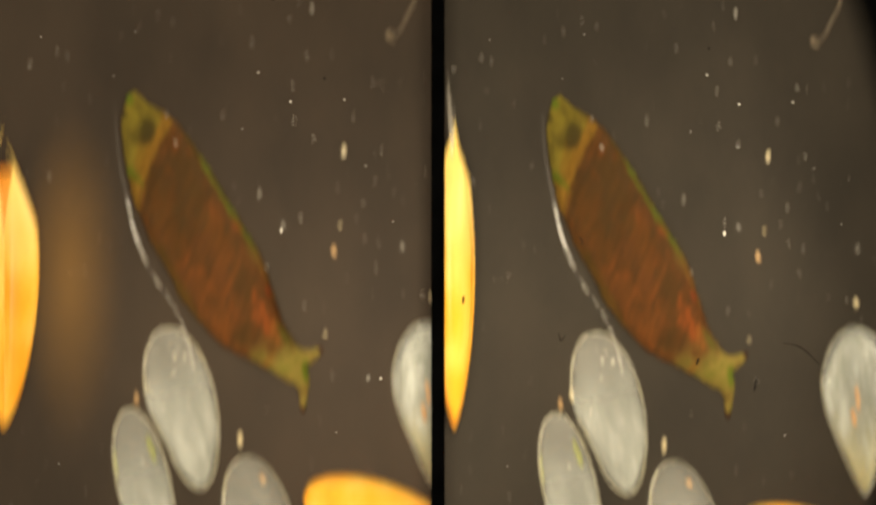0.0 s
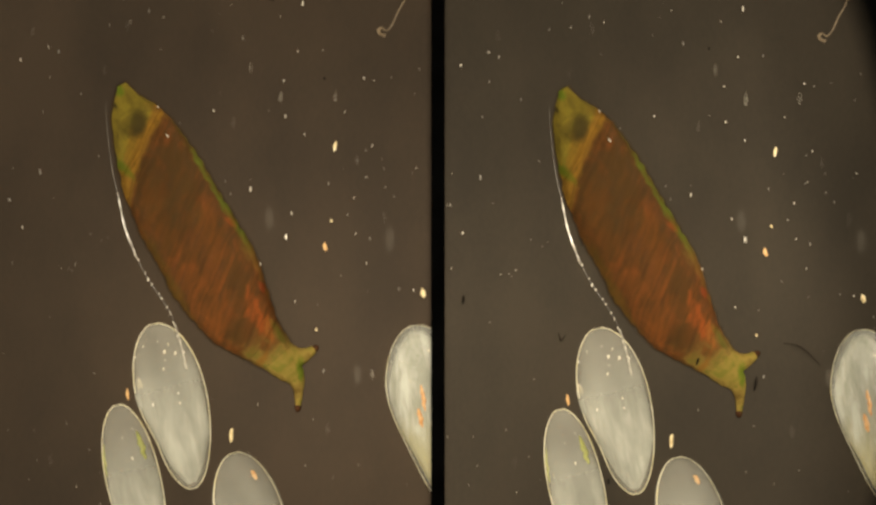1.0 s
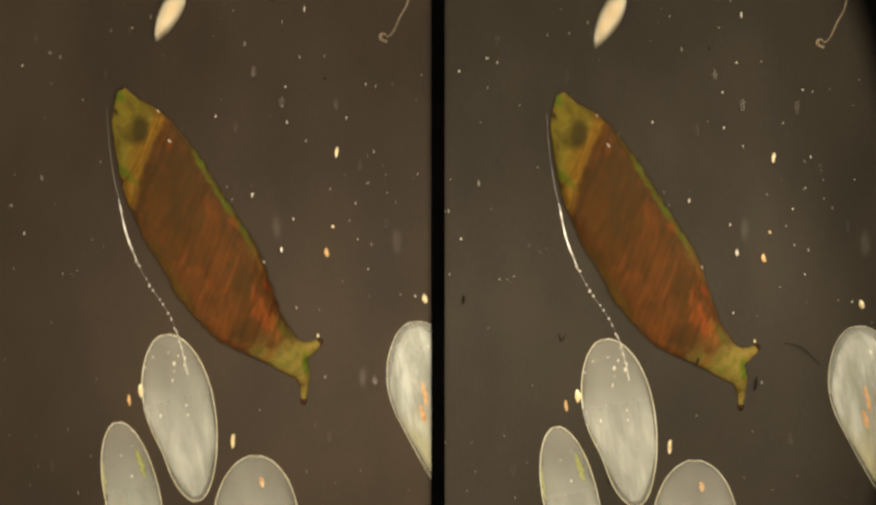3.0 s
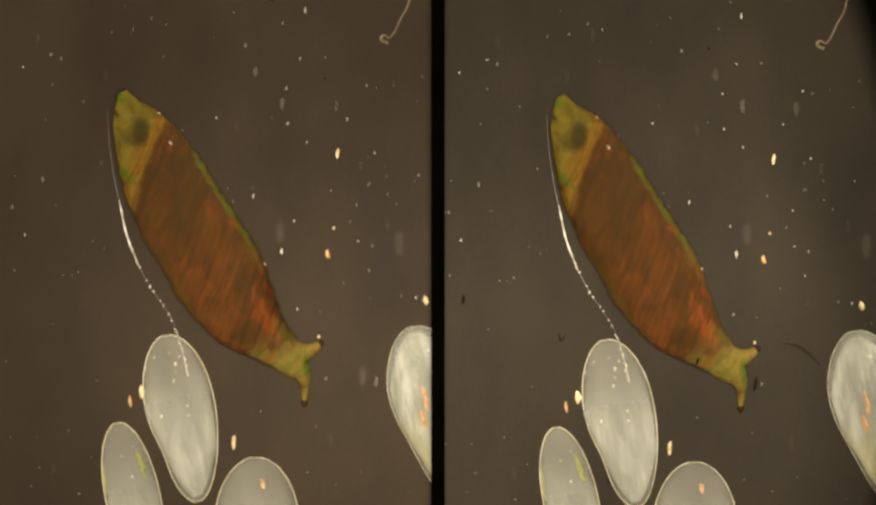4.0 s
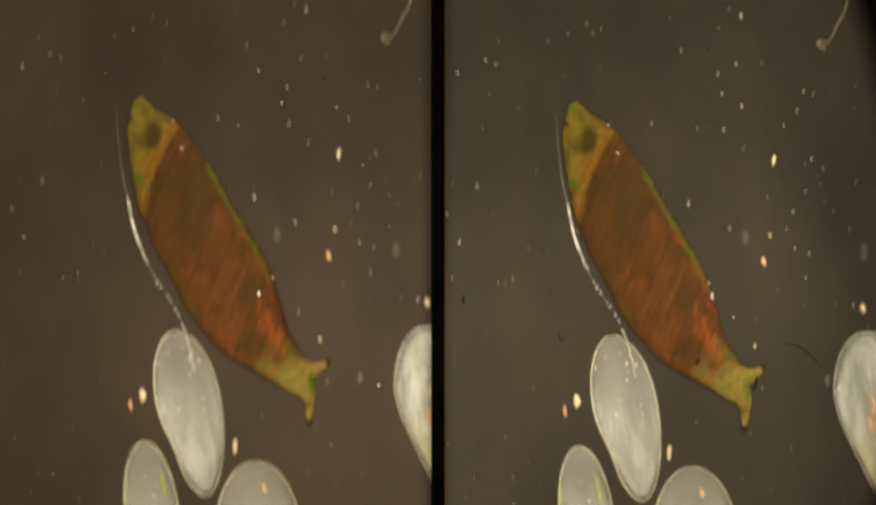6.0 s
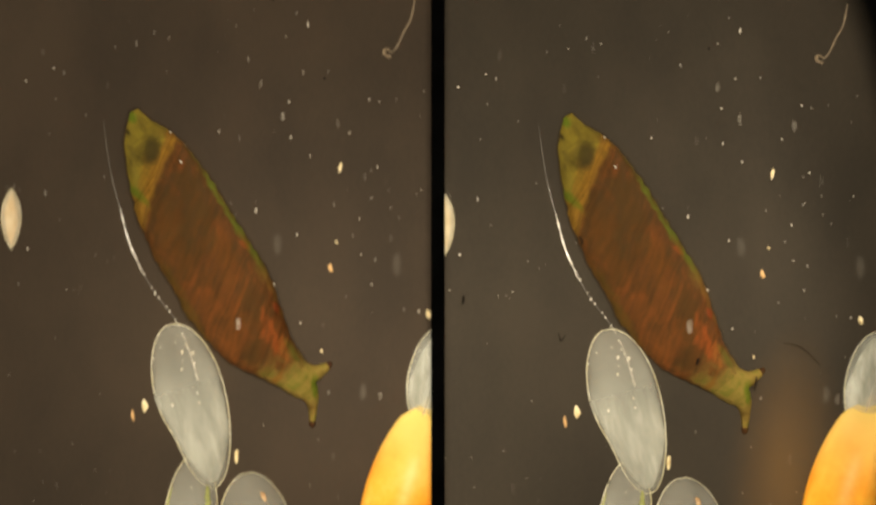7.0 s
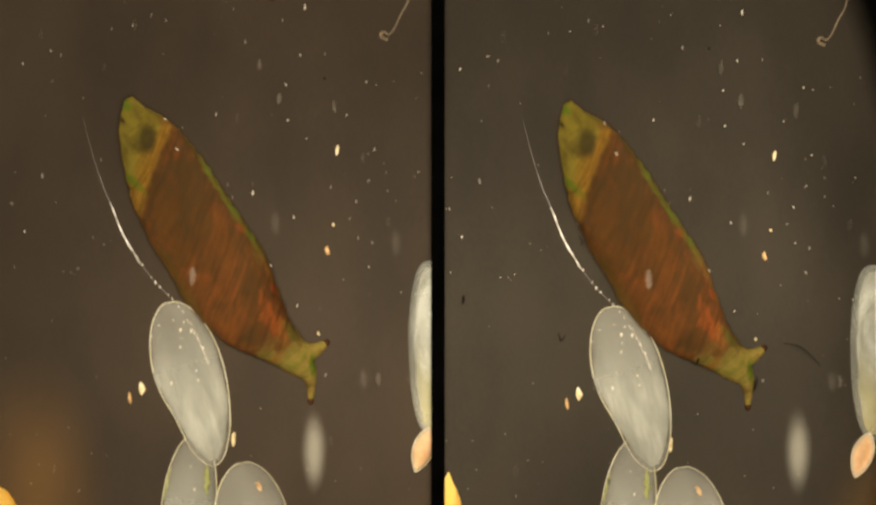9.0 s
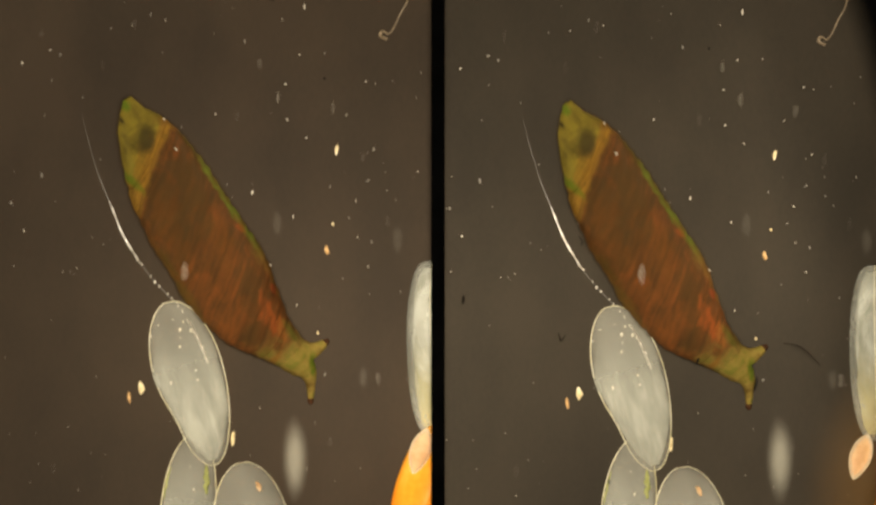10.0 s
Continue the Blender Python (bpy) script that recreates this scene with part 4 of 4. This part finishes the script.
reflected_haze([(0, 400, -600, 5), (7.6, 450, -280, 5), (7.8, 545, -60, 5), (7.9, 610, -10, 5), (8.0, 690, 50, 5), (8.1, 720, -40, 0), (8.2, 740, -300, 0), (10, 740, -600, 0)], 75)
reflected_haze([(0, 950, -600, 5), (7.6, 980, -280, 5), (7.8, 1075, -50, 5), (7.9, 1130, 0, 5), (8.0, 1210, 60, 5), (8.1, 1290, 95, 0), (8.2, 1390, 150, -4), (8.3, 1480, 200, -4), (8.4, 1640, 240, 0), (8.6, 1900, 300, 0), (10, 2000, 300, 0)], 75)
reflected_haze([(0, 1600, 1500, -20), (8.8, 1570, 1250, -20), (9.1, 1545, 920, -20), (9.6, 1542, 905, -20), (10, 1540, 890, -20)], 45)

reflected_haze([(0, 40, 1500, 20), (8.7, 40, 1400, 20), (8.9, 60, 1000, 20), (9.0, 70, 880, 20), (9.1, 60, 1010, 20), (9.3, 40, 1400, 20), (10, 40, 1500, 20)], 75)

SMALL = "small pale seed shrimps"


def young(length, wide, mat, label, seed, flesh=((PALE_CORE, 0.08, 0.92, 0.6, "cream and orange soft body"),)):
    return tagged(shrimp("young_seed_shrimp", length, wide, wide, wide * 0.9, mat, RIM, label, blunt=0.55 if mat is MIST else 0.78, seed=seed, clear_rim=0 if mat is MIST else 0.5, fray=2, flesh=flesh), group=SMALL)


both(young(108, 15.5, CREAM, "small cream seed shrimp swimming over the larva", 41),
     [(0, 420, -500, -15), (1.2, 400, -160, -15), (1.4, 388, -40, -15), (1.5, 382, 18, -14), (1.6, 368, 60, -13), (1.7, 356, 100, -12), (1.8, 346, 150, -9), (1.9, 342, 176, -4), (2.0, 345, 190, 2), (2.2, 340, 194, 0), (2.5, 337, 185, -2),
      (2.6, 332, 190, -15), (2.7, 325, 190, -25), (3.2, 300, -200, -30), (3.6, 300, -500, -30), (10, 300, -500, 0)], 330, more=(5, 0))
both(young(78, 18, CREAM, "small cream and orange seed shrimp", 42),
     [(0, 150, 1300, 5), (1.2, 150, 990, 5), (1.3, 153, 895, 5), (1.5, 160, 872, 5), (1.7, 151, 850, 5), (1.9, 146, 858, 8), (2.0, 140, 856, 8), (2.1, 131, 852, 8), (2.2, 112, 856, 8), (2.3, 98, 890, 8), (2.5, 90, 1100, 8), (10, 90, 1300, 8)], 150, more=(4, 0))
both(young(106, 18, CREAM, "small cream and orange seed shrimp", 43),
     [(0, 10, -500, 0), (6.0, 10, -300, 0), (6.8, 20, 290, -4), (6.9, 20, 336, -3), (7.0, 20, 392, 0), (7.1, 20, 440, 0), (7.2, 20, 500, 0, 0, 0, 400), (7.3, 22, 548, 3, 0, 0, 400), (7.5, 34, 628, 4, 0, 0, 400), (7.6, 40, 684, 4, 0, 0, 400), (7.7, 52, 735, 4, 0, 0, 400), (7.8, 62, 778, 3, 0, 0, 400),
      (7.9, 68, 805, 2, 0, 0, 400), (8.0, 76, 856, 2, 0, 0, 400), (8.1, 79, 890, 2, 0, 0, 400), (8.3, 84, 1100, 2, 0, 0, 400), (10, 84, 1300, 2, 0, 0, 400)], 90, more=(2, 0))
both(young(104, 16.5, MIST, "small pale seed shrimp drifting high over the tray", 44, ((MIST, 0.15, 0.85, 0.65, "milky soft body"), (MIST, 0.3, 0.72, 0.28, "milky gut"))),
     [(0, 640, 1500, -8), (6.8, 640, 1050, -8), (7.3, 675, 835, -8), (7.5, 668, 800, -8), (8.0, 628, 765, -6), (8.2, 626, 760, -4), (8.5, 624, 755, 0), (8.75, 598, 782, 0), (9.0, 562, 810, 0), (9.3, 541, 816, 0), (9.6, 531, 822, 0), (10, 528, 824, 0)], 2000, 160, more=(84, -9))
both(young(84, 19, CREAM, "small pinkish-orange seed shrimp beside a pale one", 46, ((CORE, 0.08, 0.92, 0.8, "pinkish-orange soft body"),)),
     [(0, 790, 1400, -20), (6.9, 790, 1200, -20), (7.5, 796, 860, -20), (8.0, 786, 790, -20), (8.5, 760, 802, -18), (9.0, 757, 805, -18), (10, 752, 808, -18)], 150, more=(4, 0))


# ---- loose grains on the trays ----
def drift_rows(u, v, turn=0):
    return [(t, u + a, v + b, turn) for t, a, b, c, d in DRIFT]


# u, v and half sizes across and along, kind by kind
GOLD_GRAINS = [(600, 262, 5, 8), (758, 525, 8, 8), (414, 777, 5, 13), (250, 690, 7, 13), (593, 395, 3, 3), (566, 590, 2.5, 3)]
RUST_GRAINS = [(582, 443, 6, 8), (228, 705, 4, 12)]
GREY_GRAINS = [(662, 427, 4, 5), (622, 384, 4, 4), (435, 68, 4, 8), (578, 90, 3, 4), (579, 664, 5, 7), (105, 92, 4, 6), (72, 308, 5, 10),
    (18, 357, 4, 6), (654, 318, 3, 4), (690, 335, 3, 4), (588, 328, 3, 6), (145, 168, 2.5, 4), (267, 20, 3, 6)]
SMALL_GREY_GRAINS = [(705, 352, 2.5, 4), (89, 567, 2, 2.6), (6, 634, 2, 3), (123, 480, 1.8, 2.4), (182, 431, 2, 2.6), (162, 419, 2, 3), (177, 279, 2.2, 4),
    (742, 169, 2, 2.6), (642, 832, 2, 2.6), (700, 139, 2, 3), (730, 590, 2, 2.6), (655, 268, 2, 3), (66, 824, 2.2, 3.6), (51, 858, 2, 3)]
WHITE_GRAINS = [(449, 338, 4, 9), (666, 261, 3, 4), (511, 208, 4, 4), (522, 382, 3, 5), (617, 200, 2.5, 4), (508, 145, 4, 4), (533, 92, 3.5, 4), (383, 198, 3, 4),
    (528, 540, 2.5, 4), (542, 6, 4, 12), (37, 107, 3.5, 4), (86, 84, 3, 3.5), (40, 407, 3.5, 5), (634, 354, 3, 4), (293, 30, 2.5, 3)]
SMALL_WHITE_GRAINS = [(652, 140, 3.5, 4), (740, 520, 3.5, 4), (89, 84, 1.8, 2.4), (234, 39, 2, 3), (414, 9, 1.8, 2.6), (502, 29, 2, 3.5), (669, 144, 2.2, 2.6),
    (637, 418, 2.4, 3), (656, 471, 2.6, 3.4), (545, 241, 2, 3.4), (462, 724, 2, 3.6), (137, 871, 1.8, 3), (135, 474, 2, 2.6), (109, 480, 1.8, 2.4),
    (745, 301, 2.2, 3), (657, 316, 2, 2.6)]
rnd = random.Random(77)
GRAIN_NAME = {GRIT_GOLD: "golden-yellow translucent grain on the tray", GRIT_RUST: "rusty orange grain on the tray", GRIT_GREY: "grey translucent grain on the tray", GRIT_WHITE: "whitish glinting grain on the tray"}
for kinds, mat in ((GOLD_GRAINS, GRIT_GOLD), (RUST_GRAINS, GRIT_RUST), (GREY_GRAINS, GRIT_GREY), (SMALL_GREY_GRAINS, GRIT_GREY), (WHITE_GRAINS, GRIT_WHITE), (SMALL_WHITE_GRAINS, GRIT_WHITE)):
    for u, v, a, b in kinds:
        bm = bmesh.new()
        made = bmesh.ops.create_icosphere(bm, subdivisions=1, radius=1.0)["verts"]
        seed, shrink = rnd.random() * 50, 0.44 if mat in (GRIT_WHITE, GRIT_GREY) else 0.85
        for p in made:
            k = 1 + 0.7 * noise.noise(p.co * 1.6 + Vector((seed, 0, 0)))
            p.co = Vector((p.co.x * a * k * shrink * 0.85, p.co.y * b * k * shrink * 1.2, p.co.z * a * 0.6 * k))
        grain = tagged(part("grain", bm, mat, smooth=False), GRAIN_NAME[mat], "grain", "loose grains")
        both(grain, drift_rows(u, v, rnd.uniform(-12, 12)), a * 0.6)

fine = bmesh.new()
for i in range(75):
    u, v = rnd.uniform(-30, 830), rnd.uniform(-30, 940)
    r = rnd.choice((0.5, 0.6, 0.7, 0.9, 1.1))
    pebble(fine, (u - 400, 452 - v, r * 0.6), (r * 0.85, r * rnd.uniform(1.2, 2.8), r * 0.6), rnd, 0.3)
dust = tagged(part("fine_dust", fine, GRIT_GREY, smooth=False), "fine pale dust scattered over the dark tray", "dust", kind="stuff")
both(dust, drift_rows(400, 452), 0.5)


HAZY = material("pale_mote", [(0.3, (0.45, 0.41, 0.33)), (0.7, (0.65, 0.60, 0.50))], 12, 0.6, 4, 0, clear=0.9)
for u, v, z, r in ((488, 398, 1600, 4.2), (702, 428, 1750, 4.5), (640, 665, 1400, 4.0)):
    bm = bmesh.new()
    pebble(bm, (0, 0, 0), (r, r * 1.7, r), rnd, 0.2)
    mote_ = tagged(part("drifting_mote", bm, HAZY), "pale speck drifting high over the tray, out of focus", "speck", "drifting specks")
    both(mote_, [(t, u + 1.5 * a + 6 * math.sin(t * 0.9 + u), v + b + 7 * math.cos(t * 0.8 + v), 0) for t, a, b, c, d in DRIFT], z, 0, more=(56, -6))


def floater(name, size, label, rows, z, more=(40, -4), mat=GRIT_WHITE):
    """A small bright particle adrift in the water above the trays. rows: seconds, u, v and how much higher."""
    bm = bmesh.new()
    made = bmesh.ops.create_icosphere(bm, subdivisions=1, radius=1.0)["verts"]
    jag = rnd.random() * 40
    for p in made:
        p.co = Vector((p.co.x * size[0], p.co.y * size[1], p.co.z * size[0])) * (1 + 0.6 * noise.noise(p.co * 1.5 + Vector((jag, 0, 0))))
    ob = tagged(part(name, bm, mat, smooth=True), label, "particle", "particles adrift")
    both(ob, [(t, u, v, 0, 0, 0, up) for t, u, v, up in rows], z, STEP, more=more)


floater("bright_particle", (2.6, 4.6), "whitish translucent particle drifting over the tray",
        [(0, 504, 413, 300), (0.5, 508, 425, 200), (1.0, 512, 424, 0), (2.0, 517, 452, 0), (2.2, 516, 455, 0), (2.5, 504, 446, 0), (4.0, 504, 450, 0), (4.5, 500, 452, 60), (5.0, 505, 475, 400), (5.5, 500, 483, 500), (5.8, 480, 510, 500),
         (6.8, 424, 565, 700), (7.0, 427, 580, 750), (7.5, 412, 587, 500), (8.0, 420, 520, 600), (8.3, 384, 520, 800), (8.5, 352, 500, 900), (9.0, 345, 495, 950), (10, 331, 486, 1000)], 350, (34, -5))
for u, v, size in ((497, 190, 1.5), (595, 203, 1.4), (672, 691, 1.6), (92, 850, 1.3), (690, 410, 1.3), (183, 135, 1.1), (420, 228, 1.3), (458, 131, 1.5), (644, 298, 1.2), (68, 75, 1.2), (235, 60, 1.2), (587, 800, 1.3)):
    way, lean = rnd.uniform(-12, 12), rnd.uniform(-18, 18)
    floater("water_particle", (size, size * 1.7), "tiny pale particle adrift in the water over the tray", [(t, u + a + way * (t - 7.5) / 7.5, v + b - 20 + lean * (t - 7.5) / 7.5, 0) for t, a, b, c, d in DRIFT], 900 + 60 * lean / 18, (44, -5), GRIT_GREY if size < 1.4 else GRIT_WHITE)


def hook():
    thing = holder("golden_fibre")
    bm = bmesh.new()
    line = glide([(2, -6, 4), (-8, -2, 6), (-10, 4, 8), (-4, 8, 7), (4, 3, 6), (14, 14, 5), (25, 38, 5), (38, 62, 5), (46, 100, 5)], 48)
    tube(bm, line, [1.3 * (1 + 0.5 * noise.noise((i * 0.5, 0, 0))) + (1.3 if i < 16 else 0) for i in range(48)], 8)
    part("strand", bm, GOLD, thing)
    return tagged(thing, "short golden-brown hooked fibre on the tray", "fibre")


both(hook(), drift_rows(688, 58), 6)


def motions():
    for thing, rows in MOVES:
        walk(thing, rows)


motions()
